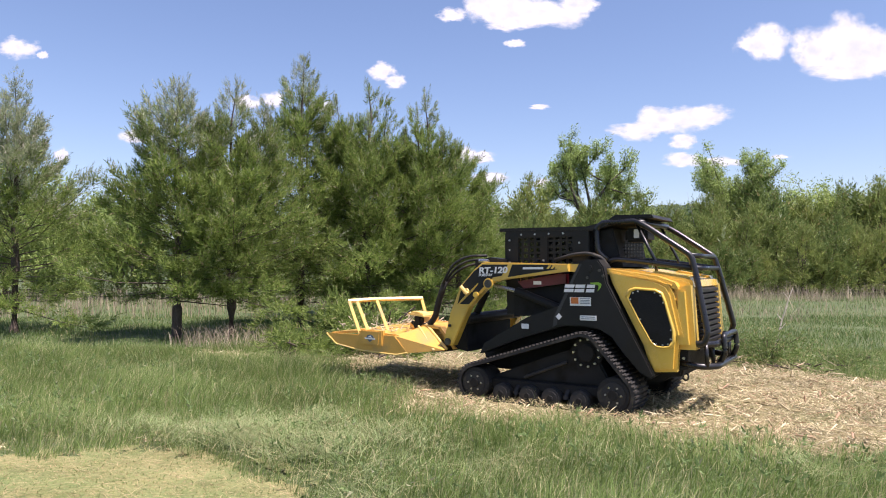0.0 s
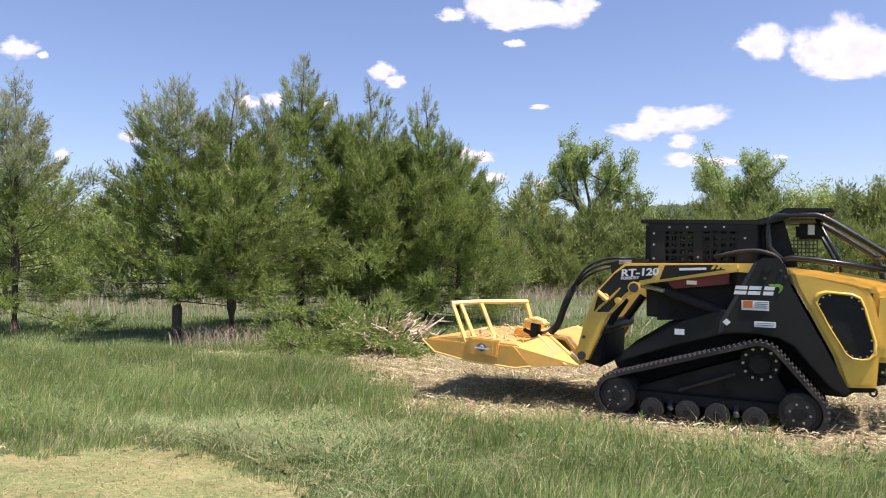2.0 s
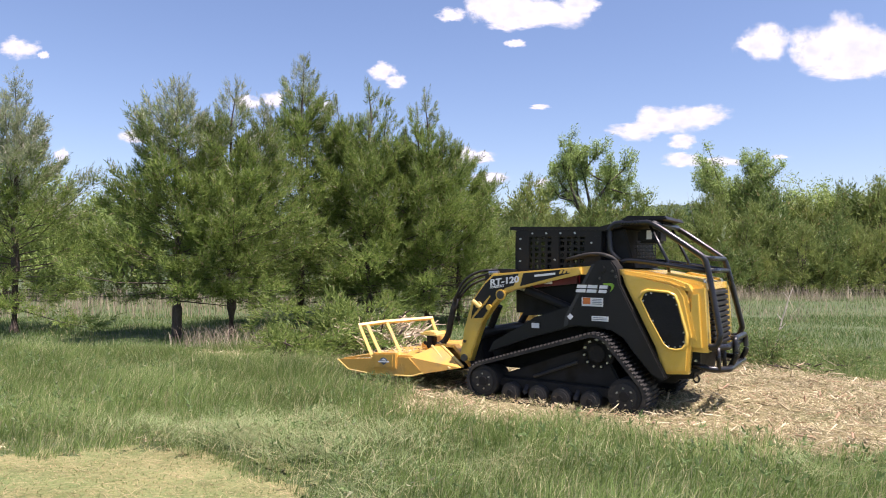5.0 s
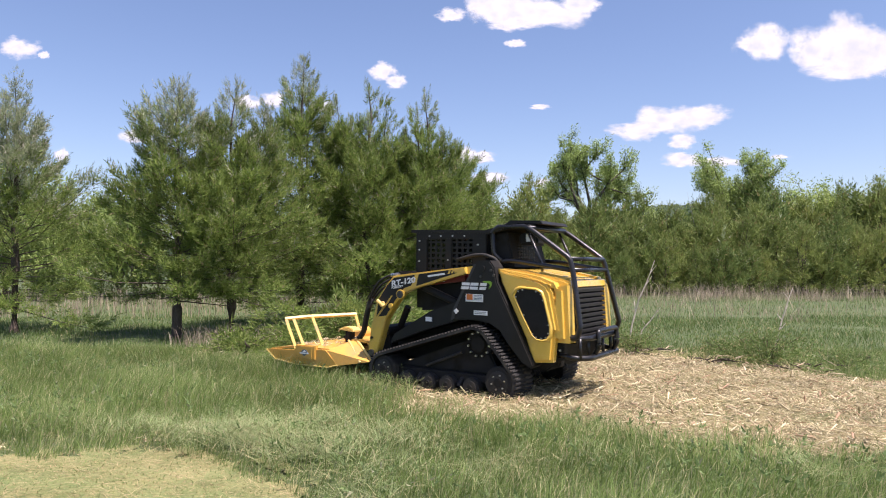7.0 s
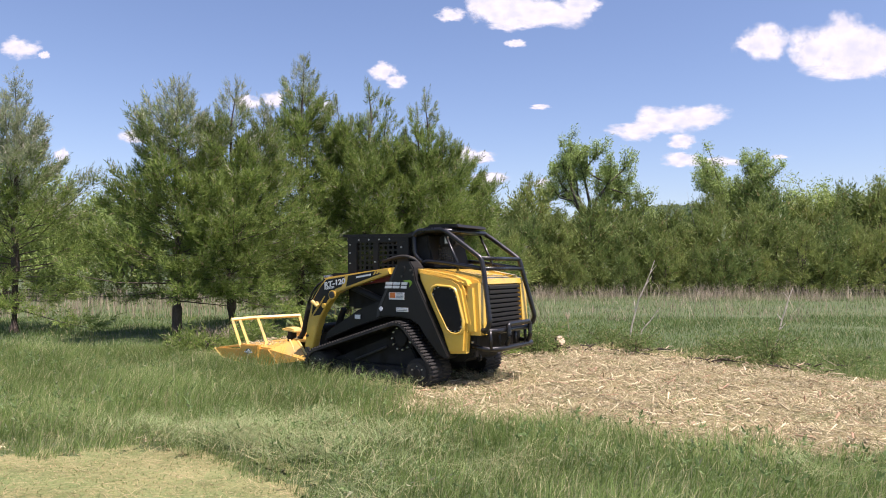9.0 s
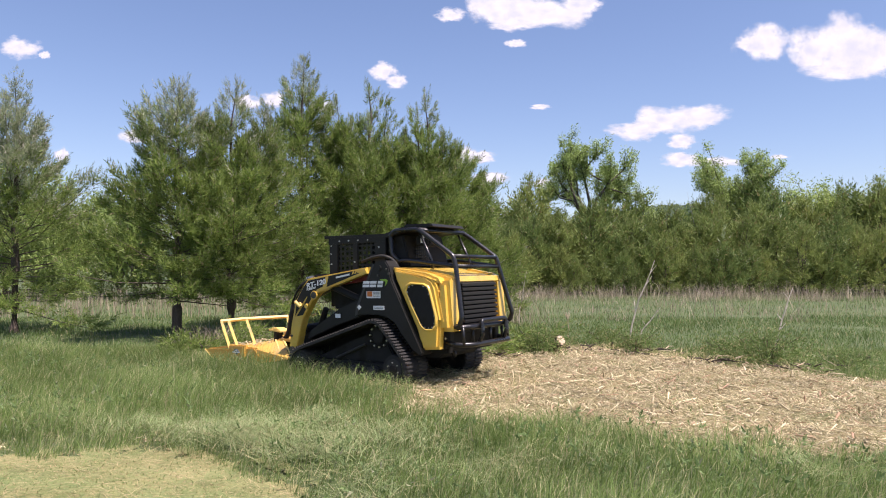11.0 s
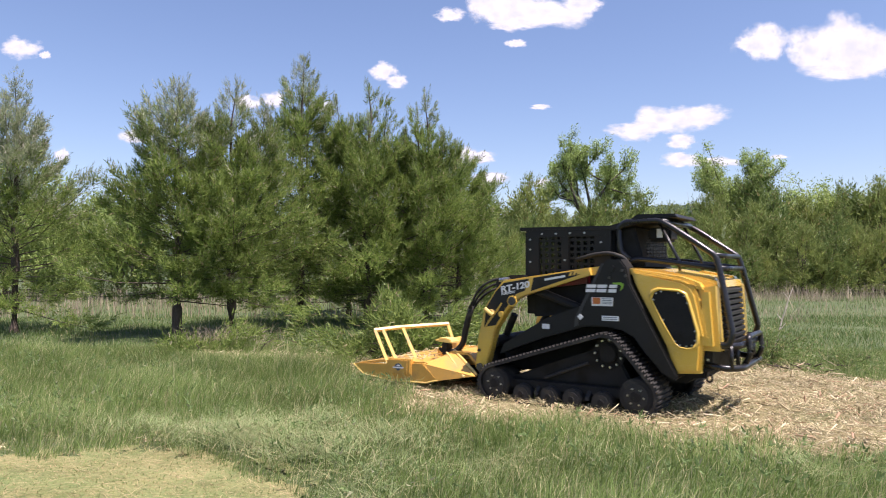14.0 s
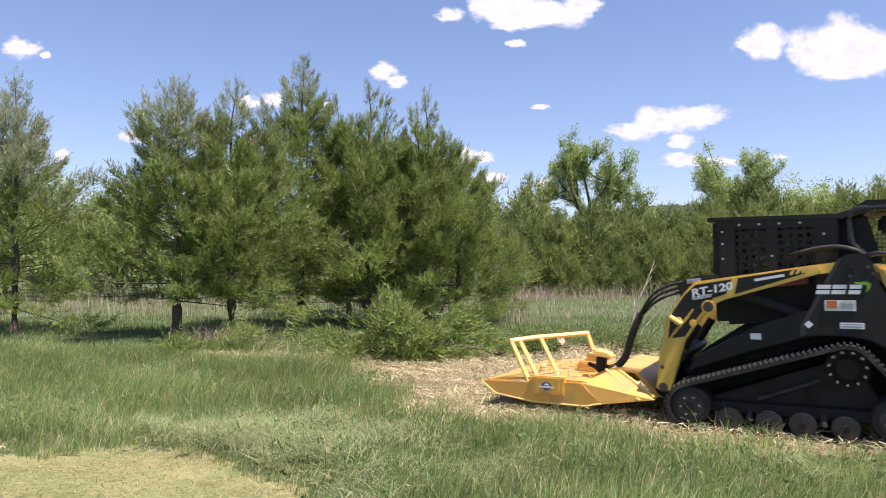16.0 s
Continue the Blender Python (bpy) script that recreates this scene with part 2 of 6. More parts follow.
def shards(rng, x, y, z, length, width, pitch):
    """Flat splinters of wood: four-sided slivers with thickness."""
    n = len(x)
    az = rng.uniform(0, 2 * np.pi, n)
    c = np.stack([np.cos(az) * np.cos(pitch), np.sin(az) * np.cos(pitch), np.sin(pitch)], 1) * (length / 2)[:, None]
    s = np.stack([-np.sin(az), np.cos(az), rng.uniform(-0.5, 0.5, n)], 1) * (width / 2)[:, None]
    p = np.stack([x, y, z], 1)
    u = np.zeros((n, 3)); u[:, 2] = width * 0.35
    v = np.empty((n, 6, 3), np.float32)
    v[:, 0], v[:, 1], v[:, 2] = p - c - s, p - c * 0.8 + s, p - c * 0.9 + u
    v[:, 3], v[:, 4], v[:, 5] = p + c * 0.9 - s, p + c + s * 0.6, p + c * 0.8 + u
    t = np.array([[0, 1, 4], [0, 4, 3], [0, 3, 5], [0, 5, 2], [1, 2, 5], [1, 5, 4], [0, 2, 1], [3, 4, 5]], np.int32)
    tris = (np.arange(n, dtype=np.int32) * 6)[:, None, None] + t[None]
    return v.reshape(-1, 3), tris.reshape(-1, 3)


def stuff(name, vt, material, label, category):
    vs, ts, k = [], [], 0
    for v, t in vt:
        vs.append(v); ts.append(t + k); k += len(v)
    ob = new(name, mesh_np(name, np.concatenate(vs), np.concatenate(ts), material))
    return tagged(ob, label, category, kind="stuff")


# ---------- ground ----------
CHIP_AREA = [(-4.3, 13.1), (-2.5, 12.6), (-0.8, 12.4), (0.6, 13.1), (2.3, 13.6), (3.3, 13.5), (4.1, 12.3), (4.55, 11.3), (5.35, 10.9),
             (6.0, 9.7), (9.0, 8.6), (9.0, 5.0), (3.6, 5.85), (2.5, 6.15), (1.7, 6.65), (1.2, 6.95), (0.2, 7.3), (-0.5, 7.8), (-0.5, 8.3),
             (-0.85, 9.3), (-1.3, 10.7), (-2.2, 11.7), (-4.3, 12.3)]
MOWN_AREA = [(-7.0, 5.9), (-3.7, 6.0), (-2.67, 6.35), (-2.0, 6.12), (-1.32, 5.55), (-0.95, 5.0), (-0.55, 4.0), (-7.0, 3.0)]


def build_ground():
    xs = np.concatenate([[-4000, -1200, -400, -150, -80], np.linspace(-45, 45, 91), [80, 150, 400, 1200, 4000]])
    ys = np.concatenate([[-4000, -800, -200, -60, -20], np.linspace(-5, 60, 80), [90, 150, 300, 600, 1500, 4500]])
    gx, gy = np.meshgrid(xs, ys)
    gz = np.where((np.abs(gx) < 60) & (gy < 80) & (gy > 14), 0.03 * wave(gx, gy, 0.5), 0.0) - 0.012
    v = np.stack([gx, gy, gz], -1).reshape(-1, 3)
    nx = len(xs)
    i = (np.arange(len(ys) - 1)[:, None] * nx + np.arange(nx - 1)[None]).ravel()
    t = np.concatenate([np.stack([i, i + 1, i + nx + 1], 1), np.stack([i, i + nx + 1, i + nx], 1)])
    ob = new("ground", mesh_np("ground", v, t, SOIL))
    tagged(ob, "grassy meadow ground with green and straw patches", "ground", kind="structure")


def patch(name, area, z, material, label, step=0.07, wobble=0.28, rough=1.0):
    """A sheet over part of the ground, with a ragged edge."""
    ax = [p[0] for p in area]
    ay = [p[1] for p in area]
    gx, gy = np.meshgrid(np.arange(min(ax), max(ax) + step, step), np.arange(min(ay), max(ay) + step, step))
    ny, nx = gx.shape
    jit = np.random.default_rng(3)
    gx = gx + jit.uniform(-0.3, 0.3, gx.shape) * step
    gy = gy + jit.uniform(-0.3, 0.3, gy.shape) * step
    hgt = z + rough * (0.018 * (1 + wave(gx, gy, 3.0)) + 0.010 * (1 + wave(gy, gx, 9.0)))
    v = np.stack([gx, gy, hgt], -1).reshape(-1, 3)
    cx, cy = gx[:-1, :-1] + step / 2, gy[:-1, :-1] + step / 2
    ok = inside((cx + wobble * wave(cx, cy, 4)).ravel(), (cy + wobble * wave(cy, cx, 5)).ravel(), area)
    i = (np.arange(ny - 1)[:, None] * nx + np.arange(nx - 1)[None]).ravel()[ok]
    t = np.concatenate([np.stack([i, i + 1, i + nx + 1], 1), np.stack([i, i + nx + 1, i + nx], 1)])
    ob = new(name, mesh_np(name, v, t, material))
    tagged(ob, label, "ground", kind="structure")


build_ground()
patch("chip_bed", CHIP_AREA, 0.004, CHIPBED, "bed of pale wood chips and mulch over soil")
patch("mown_strip", MOWN_AREA, 0.004, MOWN, "freshly mown strip of pale dry turf", rough=0.15)


def build_hill():
    bm = bmesh.new()
    rng = random.Random(4)
    n = 420
    rows = []
    for i in range(n + 1):
        x = -420 + 1000 * i / n
        h = 20 + 40 * math.exp(-((x - 230) / 150) ** 2) + 12 * math.exp(-((x + 120) / 160) ** 2) + rng.uniform(-1.3, 1.3)
        rows.append([bm.verts.new((x, 560, -1)), bm.verts.new((x, 600, h * 0.7)), bm.verts.new((x, 640, h)), bm.verts.new((x, 760, -1))])
    for a, b in zip(rows, rows[1:]):
        for k in range(3):
            bm.faces.new((a[k], b[k], b[k + 1], a[k + 1]))
    tagged(part("hill", bm, HILL, None, "", True), "distant dark wooded hill ridge on the horizon", "hill", kind="structure")


build_hill()
# ---------- compact track loader ----------
# its own space: x forward, y to its left, z up, origin on the ground
BOOM_PIVOT = (-0.36, 1.60)


def belt_path(n):
    """n places along the belt: x, z and the turn of the outward side."""
    pts = []
    for cx, cz, r in ((1.045, 0.25, 0.222), (-0.655, 0.25, 0.228), (-0.30, 0.665, 0.225)):
        pts += [(cx + r * math.cos(a * math.pi / 48), cz + r * math.sin(a * math.pi / 48)) for a in range(96)]
    pts = sorted(set((round(x, 5), round(z, 5)) for x, z in pts))

    def half(seq):
        out = []
        for p in seq:
            while len(out) > 1 and (out[-1][0] - out[-2][0]) * (p[1] - out[-2][1]) - (out[-1][1] - out[-2][1]) * (p[0] - out[-2][0]) <= 0:
                out.pop()
            out.append(p)
        return out[:-1]

    hull = np.array(half(pts) + half(pts[::-1]))
    hull = np.vstack([hull, hull[:1]])
    d = np.concatenate([[0], np.cumsum(np.hypot(*np.diff(hull, axis=0).T))])
    return hull, d


HULL, HULL_D = belt_path(0)
BELT_LEN = float(HULL_D[-1])


def belt_at(s):
    s = s % BELT_LEN
    e = 0.03
    x, z = np.interp(s, HULL_D, HULL[:, 0]), np.interp(s, HULL_D, HULL[:, 1])
    a, b = (s - e) % BELT_LEN, (s + e) % BELT_LEN
    tx = np.interp(b, HULL_D, HULL[:, 0]) - np.interp(a, HULL_D, HULL[:, 0])
    tz = np.interp(b, HULL_D, HULL[:, 1]) - np.interp(a, HULL_D, HULL[:, 1])
    return float(x), float(z), math.atan2(tz, tx)


def decal(name, parent, x, z, w, h, y, material, label="", lean=0.0, turn=0.0):
    """A thin plate on the left side, facing +y."""
    bm = bmesh.new()
    c, s = math.cos(turn), math.sin(turn)
    pts = [(-w / 2, -h / 2), (w / 2, -h / 2), (w / 2 + lean, h / 2), (-w / 2 + lean, h / 2)]
    prism(bm, [(x + c * a - s * b, z + s * a + c * b) for a, b in pts], y, y + 0.004)
    return part(name, bm, material, parent, label)


def lettering(text, parent, x, z, size, y, turn, material, label, shear=0.12, stretch=1.0):
    """Raised letters on the left side, reading towards the rear."""
    cu = bpy.data.curves.new("lettering", "FONT")
    cu.body, cu.size, cu.extrude, cu.shear, cu.offset = text, size, 0.0015, shear, size * 0.034
    tmp = bpy.data.objects.new("lettering", cu)
    scene.collection.objects.link(tmp)
    bpy.context.view_layer.update()
    me = bpy.data.meshes.new_from_object(tmp)
    bpy.data.objects.remove(tmp)
    m = Matrix.Translation((x, y, z)) @ Matrix.Rotation(turn, 4, "Y") @ Matrix.Rotation(math.pi, 4, "Z") @ Matrix.Rotation(math.pi / 2, 4, "X") @ Matrix.Diagonal((stretch, 1, 1, 1))
    me.transform(m)
    me.materials.clear()
    me.materials.append(material)
    ob = new("lettering", me)
    ob.parent = parent
    return tagged(ob, label)


def build_loader():
    rig = new("track_loader")
    tagged(rig, "yellow and black compact track loader with forestry cage", "track loader")

    def add(name, make, material, label="", parent=rig, smooth=False):
        bm = bmesh.new()
        make(bm)
        return part(name, bm, material, parent, label, smooth)

    # hull between the tracks
    add("chassis", lambda b: prism(b, [(1.12, 0.36), (1.2, 0.55), (0.95, 0.78), (0.62, 1.0), (0.1, 1.15), (-1.15, 1.15), (-1.28, 0.55), (-1.05, 0.36)], -0.47, 0.47, 0.02), DARK)
    for s in (1, -1):
        y0, y1 = sorted((0.50 * s, 0.79 * s))
        add("fender", lambda b: prism(b, [(1.08, 0.57), (1.02, 0.70), (0.45, 1.03), (0.06, 1.17), (-0.3, 1.17), (-0.2, 0.98), (-0.05, 0.955), (0.5, 0.79)], y0, y1, 0.012), BLACK)
        add("side_plate", lambda b: prism(b, [(0.72, 1.02), (0.72, 1.34), (0.1, 1.5), (-0.3, 1.5), (-0.3, 1.1)], *sorted((0.46 * s, 0.56 * s))), DARK)
        # tower that carries the lift arms
        tower = add("lift_tower", lambda b: prism(b, [(0.09, 0.93), (0.06, 1.06), (-0.25, 1.66), (-0.32, 1.70), (-0.46, 1.70), (-0.52, 1.62), (-0.56, 1.44), (-1.065, 0.47),
                    (-1.02, 0.435), (-0.90, 0.50), (-0.73, 0.70), (-0.60, 0.86), (-0.47, 0.93), (-0.30, 0.96), (-0.05, 0.955)], *sorted((0.60 * s, 0.862 * s)), 0.015), BLACK)
        for bx, bz in ((-0.36, 1.60), (-0.48, 1.58), (-0.34, 1.50), (-0.52, 1.52)):
            add("bolt", lambda b: disc(b, bx, *sorted((0.85 * s, 0.877 * s)), bz, 0.016 if bx != -0.36 else 0.04, 10, 0.004), PIN if bx != -0.36 else BLACK, parent=tower)
        if s > 0:
            add("edge_strip", lambda b: prism(b, [(0.062, 1.06), (-0.243, 1.655), (-0.275, 1.655), (0.018, 1.06), (0.03, 0.965), (0.08, 0.94)], 0.8625, 0.8665), CHARCOAL, parent=tower)
        # engine side panel with a meshed opening
        panel = add("engine_panel", lambda b: prism(b, [(-0.545, 1.60), (-0.60, 1.43), (-0.93, 0.78), (-1.02, 0.50), (-1.275, 0.52), (-1.30, 0.865), (-1.345, 0.885), (-1.25, 1.33), (-1.20, 1.42), (-1.10, 1.475)],
                    *sorted((0.66 * s, 0.815 * s)), 0.035), YELLOW)
        oval = [(-0.79, 1.28), (-0.82, 1.35), (-0.88, 1.372), (-1.07, 1.358), (-1.135, 1.325), (-1.165, 1.25), (-1.245, 0.95), (-1.245, 0.85), (-1.21, 0.795), (-1.15, 0.782), (-1.08, 0.79), (-1.03, 0.83), (-0.90, 1.06)]
        ox, oz = sum(p[0] for p in oval) / len(oval), sum(p[1] for p in oval) / len(oval)
        wide = [(ox + (x - ox) * 1.17, oz + (z - oz) * 1.10) for x, z in oval]

        def bezel(b):
            rings = []
            for prof, y in ((wide, 0.81), ([(ox + (x - ox) * 1.11, oz + (z - oz) * 1.065) for x, z in oval], 0.846), (oval, 0.842), (oval, 0.79)):
                rings.append([b.verts.new((x, y * s, z)) for x, z in prof])
            for r0, r1 in zip(rings, rings[1:]):
                for j in range(len(oval)):
                    k = (j + 1) % len(oval)
                    b.faces.new((r0[j], r0[k], r1[k], r1[j]))
        add("bezel", bezel, YELLOW, parent=panel, smooth=True)
        add("screen", lambda b: prism(b, oval, *sorted((0.80 * s, 0.828 * s))), DARK, "black perforated engine screen", parent=panel)
        for j in range(0, len(oval)):
            bx, bz = ox + (oval[j][0] - ox) * 0.93, oz + (oval[j][1] - oz) * 0.95
            add("bolt", lambda b: disc(b, bx, *sorted((0.826 * s, 0.836 * s)), bz, 0.010, 8), STEEL, parent=panel)
    # hood
    hood = add("hood", lambda b: prism(b, [(-0.52, 1.45), (-0.52, 1.61), (-0.80, 1.585), (-1.30, 1.50), (-1.405, 1.47), (-1.42, 1.40), (-1.36, 1.35)], -0.64, 0.64, 0.03), YELLOW)
    for s in (1, -1):
        add("hood_shoulder", lambda b: prism(b, [(-0.53, 1.54), (-0.53, 1.60), (-1.08, 1.515), (-1.26, 1.45), (-1.30, 1.38), (-1.16, 1.40)], *sorted((0.60 * s, 0.80 * s)), 0.04), YELLOW, parent=hood)
        add("hood_rib", lambda b: prism(b, [(-0.95, 1.55), (-1.0, 1.575), (-1.36, 1.51), (-1.38, 1.47)], *sorted((0.40 * s, 0.56 * s)), 0.015), YELLOW, parent=hood)
        add("rear_flank", lambda b: prism(b, [(-1.25, 1.40), (-1.41, 1.42), (-1.455, 0.75), (-1.20, 0.75)], *sorted((0.49 * s, 0.775 * s)), 0.055), YELLOW, parent=hood)
    door = add("rear_door", lambda b: prism(b, [(-1.30, 1.40), (-1.40, 1.40), (-1.44, 0.72), (-1.30, 0.72)], -0.485, 0.485, 0.015), BLACK)
    for i in range(10):
        z = 0.80 + i * 0.061
        x = -1.435 + 0.04 * i / 10
        add("louvre", lambda b: prism(b, [(x + 0.01, z), (x - 0.045, z - 0.012), (x - 0.045, z + 0.02), (x + 0.01, z + 0.045)], -0.46, 0.46, 0.006), BLACK, parent=door)
    add("belly_plate", lambda b: prism(b, [(-1.02, 0.42), (-1.28, 0.45), (-1.34, 0.85), (-1.1, 0.85)], -0.6, 0.6, 0.02), DARK)
    # cab
    cab = add("cab", lambda b: (prism(b, [(0.84, 1.05), (0.85, 1.45), (-0.27, 1.45), (-0.27, 1.05)], -0.53, 0.53, 0.02), prism(b, [(0.86, 1.985), (0.86, 2.04), (-0.27, 2.04), (-0.27, 1.985)], -0.53, 0.53, 0.012)), BLACK)
    for s in (1, -1):
        for x0, x1 in ((0.78, 0.86), (-0.27, -0.17)):
            add("cab_post", lambda b: box(b, x0, x1, *sorted((0.44 * s, 0.528 * s)), 1.44, 1.99, 0.008), BLACK, parent=cab)
    add("rear_wall", lambda b: box(b, -0.268, -0.235, -0.44, 0.44, 1.44, 1.99), DARK, parent=cab)
    add("front_window", lambda b: box(b, 0.815, 0.825, -0.44, 0.44, 1.44, 1.99), WINDOW, "dark cab front glass", parent=cab)
    add("seat", lambda b: (box(b, 0.02, 0.46, -0.25, 0.25, 1.45, 1.56, 0.03), prism(b, [(-0.08, 1.50), (0.06, 1.50), (-0.02, 1.92), (-0.12, 1.92)], -0.22, 0.22, 0.03)), DARK, parent=cab)
    add("roof", lambda b: prism(b, [(0.90, 2.06), (0.90, 2.10), (-0.24, 2.085), (-0.55, 2.165), (-0.84, 2.15), (-0.86, 2.11), (-0.55, 2.10), (-0.30, 2.03)], -0.60, 0.60, 0.012), BLACK, parent=cab)
    add("rear_housing", lambda b: prism(b, [(-0.27, 1.6), (-0.27, 2.03), (-0.50, 2.06), (-0.62, 1.62)], -0.50, 0.50, 0.02), DARK, parent=cab)
    for s in (1, -1):
        add("side_window", lambda b: prism(b, [(0.66, 1.45), (0.66, 1.98), (-0.06, 1.98), (-0.06, 1.45)], *sorted((0.528 * s, 0.536 * s))), WINDOW, "dark cab side glass", parent=cab)
        def grille(b):
            xs = [-0.075 + 0.041 * k + (0.029 if k % 2 else 0) * 0 for k in range(19)]
            zs = [1.43 + 0.035 * k for k in range(18)]
            xs = [x - (0.011 if k % 2 else 0) for k, x in enumerate(xs)]
            grid = [[b.verts.new((x, 0.556 * s, z - (0.010 if k % 2 else 0))) for k, z in enumerate(zs)] for x in xs]
            for p in range(len(xs) - 1):
                for q in range(len(zs) - 1):
                    if not (p % 2 and q % 2):
                        b.faces.new((grid[p][q], grid[p + 1][q], grid[p + 1][q + 1], grid[p][q + 1]))
            ext = bmesh.ops.extrude_face_region(b, geom=list(b.faces))
            for v in ext["geom"]:
                if isinstance(v, bmesh.types.BMVert):
                    v.co.y = 0.564 * s
        add("window_guard", grille, BLACK, parent=cab)
        add("guard_frame", lambda b: (prism(b, [(0.80, 1.42), (0.80, 2.06), (0.64, 2.06), (0.64, 1.42)], *sorted((0.54 * s, 0.585 * s)), 0.008),
                                      prism(b, [(0.82, 1.97), (0.82, 2.06), (-0.26, 2.06), (-0.26, 1.97)], *sorted((0.54 * s, 0.59 * s)), 0.008),
                                      prism(b, [(-0.06, 1.42), (-0.06, 2.02), (-0.26, 2.02), (-0.26, 1.42)], *sorted((0.54 * s, 0.585 * s)), 0.008),
                                      prism(b, [(0.36, 1.42), (0.36, 2.0), (0.26, 2.0), (0.26, 1.42)], *sorted((0.54 * s, 0.58 * s)), 0.006)), BLACK, parent=cab)
        for bx, bz in ((0.76, 1.95), (0.76, 1.83), (0.76, 1.68), (0.6, 2.015), (0.42, 2.015), (0.24, 2.015), (0.06, 2.015), (0.31, 1.7), (-0.14, 1.9)):
            add("bolt", lambda b: disc(b, bx, *sorted((0.58 * s, 0.598 * s)), bz, 0.012, 8), STEEL, parent=cab)
    # guard cage of bent tube over the engine
    for s in (1, -1):
        y = 0.575 * s
        add("cage_rail", lambda b: (tube(b, rounded([(-0.47, y, 1.69), (-0.36, y, 1.80), (-0.34, y, 2.06), (-0.42, y, 2.12), (-0.80, y, 2.125), (-0.93, y, 2.05), (-1.385, y, 1.735), (-1.43, y * 1.02, 1.57), (-1.57, y * 1.2, 0.93), (-1.53, y * 1.2, 0.82), (-1.30, y * 1.15, 0.80)]), 0.033, 10),
                                    tube(b, rounded([(-0.44, y, 1.66), (-0.55, y, 1.705), (-0.75, y, 1.69), (-1.415, y, 1.60)]), 0.030, 10)), TUBE, smooth=True)
        add("cage_strut", lambda b: tube(b, [(-0.78, 0.50 * s, 2.1), (-0.98, 0.50 * s, 1.70), (-1.0, 0.5 * s, 1.56)], 0.018, 8), TUBE, smooth=True)
    for x, z in ((-0.84, 2.11), (-1.385, 1.735), (-1.42, 1.60)):
        add("cage_crossbar", lambda b: tube(b, [(x, -0.575, z), (x, 0.575, z)], 0.028, 10), TUBE, smooth=True)
    add("roof_vent", lambda b: prism(b, [(-0.40, 2.15), (-0.50, 2.215), (-0.92, 2.205), (-0.95, 2.165)], -0.42, 0.42, 0.015), BLACK, parent=cab)
    # air cleaner under the cage with a white label
    add("air_cleaner", lambda b: box(b, -0.86, -0.60, 0.06, 0.36, 1.90, 2.06, 0.03), DARK)
    decal("label", rig, -0.74, 1.995, 0.06, 0.10, 0.575 - 0.21, WHITE, "white label on the air cleaner")
    add("exhaust_guard", lambda b: [box(b, -0.80 + i * 0.035, -0.79 + i * 0.035, 0.30, 0.31, 1.70, 1.92) for i in range(7)] and [box(b, -0.80, -0.56, 0.30, 0.308, 1.72 + i * 0.04, 1.73 + i * 0.04) for i in range(5)], TUBE)
    # rear bumper
    bumper = add("rear_bumper", lambda b: (tube(b, rounded([(-1.26, 0.66, 0.80), (-1.50, 0.62, 0.80), (-1.60, 0.48, 0.80), (-1.60, -0.48, 0.80), (-1.50, -0.62, 0.80), (-1.26, -0.66, 0.80)]), 0.034, 10),
                                           tube(b, rounded([(-1.26, 0.66, 0.60), (-1.50, 0.62, 0.57), (-1.62, 0.48, 0.57), (-1.62, -0.48, 0.57), (-1.50, -0.62, 0.57), (-1.26, -0.66, 0.60)]), 0.034, 10)), TUBE, smooth=True)
    add("bumper_loop", lambda b: tube(b, rounded([(-1.60, 0.33, 0.57), (-1.67, 0.33, 0.70), (-1.65, 0.33, 0.88), (-1.65, -0.33, 0.88), (-1.67, -0.33, 0.70), (-1.60, -0.33, 0.57)]), 0.03, 10), TUBE, parent=bumper, smooth=True)
    for y in (0.60, 0.40, 0.0, -0.40, -0.60):
        add("bumper_bar", lambda b: tube(b, [(-1.60 + abs(y) * 0.1, y, 0.57), (-1.59 + abs(y) * 0.1, y, 0.80)], 0.022, 8), TUBE, parent=bumper, smooth=True)
    for y in (0.55, -0.66):
        add("bumper_mount", lambda b: prism(b, [(-1.22, 0.50), (-1.36, 0.54), (-1.36, 0.86), (-1.22, 0.86)], y, y + 0.11, 0.01), BLACK, parent=bumper)
    # marks on the left tower: plain shapes for the maker's badge, bars for small print
    lean = lambda pts, x: [(x - u - 0.22 * (v - 0.04), 1.338 + v) for u, v in pts]
    for x, half in ((-0.125, 0.055), (-0.25, 0.055), (-0.375, 0.045)):
        for v, h in ((0.0, 0.036), (0.049, 0.036)):
            add("badge_shape", lambda b: prism(b, lean([(-half, v), (half, v), (half, v + h), (-half, v + h)], x), 0.8625, 0.867), WHITE, "white badge bar on the tower")
    add("badge_swoosh", lambda b: prism(b, [(-0.37, 1.445), (-0.47, 1.45), (-0.50, 1.43), (-0.49, 1.39), (-0.455, 1.35), (-0.47, 1.40), (-0.46, 1.42), (-0.38, 1.43)], 0.8625, 0.867), GREEN, "green badge swoosh")
    decal("sticker", rig, -0.255, 1.235, 0.245, 0.095, 0.8625, WHITE, "white warning sticker")
    decal("sticker", rig, -0.19, 1.245, 0.085, 0.07, 0.8675, ORANGE, "orange warning sign")
    for i in range(4):
        decal("print_bar", rig, -0.31, 1.268 - i * 0.018, 0.11, 0.006, 0.8675, GREY)
    decal("sticker", rig, -0.345, 1.055, 0.19, 0.055, 0.8625, WHITE, "white safety sticker")
    for i in range(2):
        decal("print_bar", rig, -0.345, 1.066 - i * 0.02, 0.16, 0.006, 0.8675, GREY)
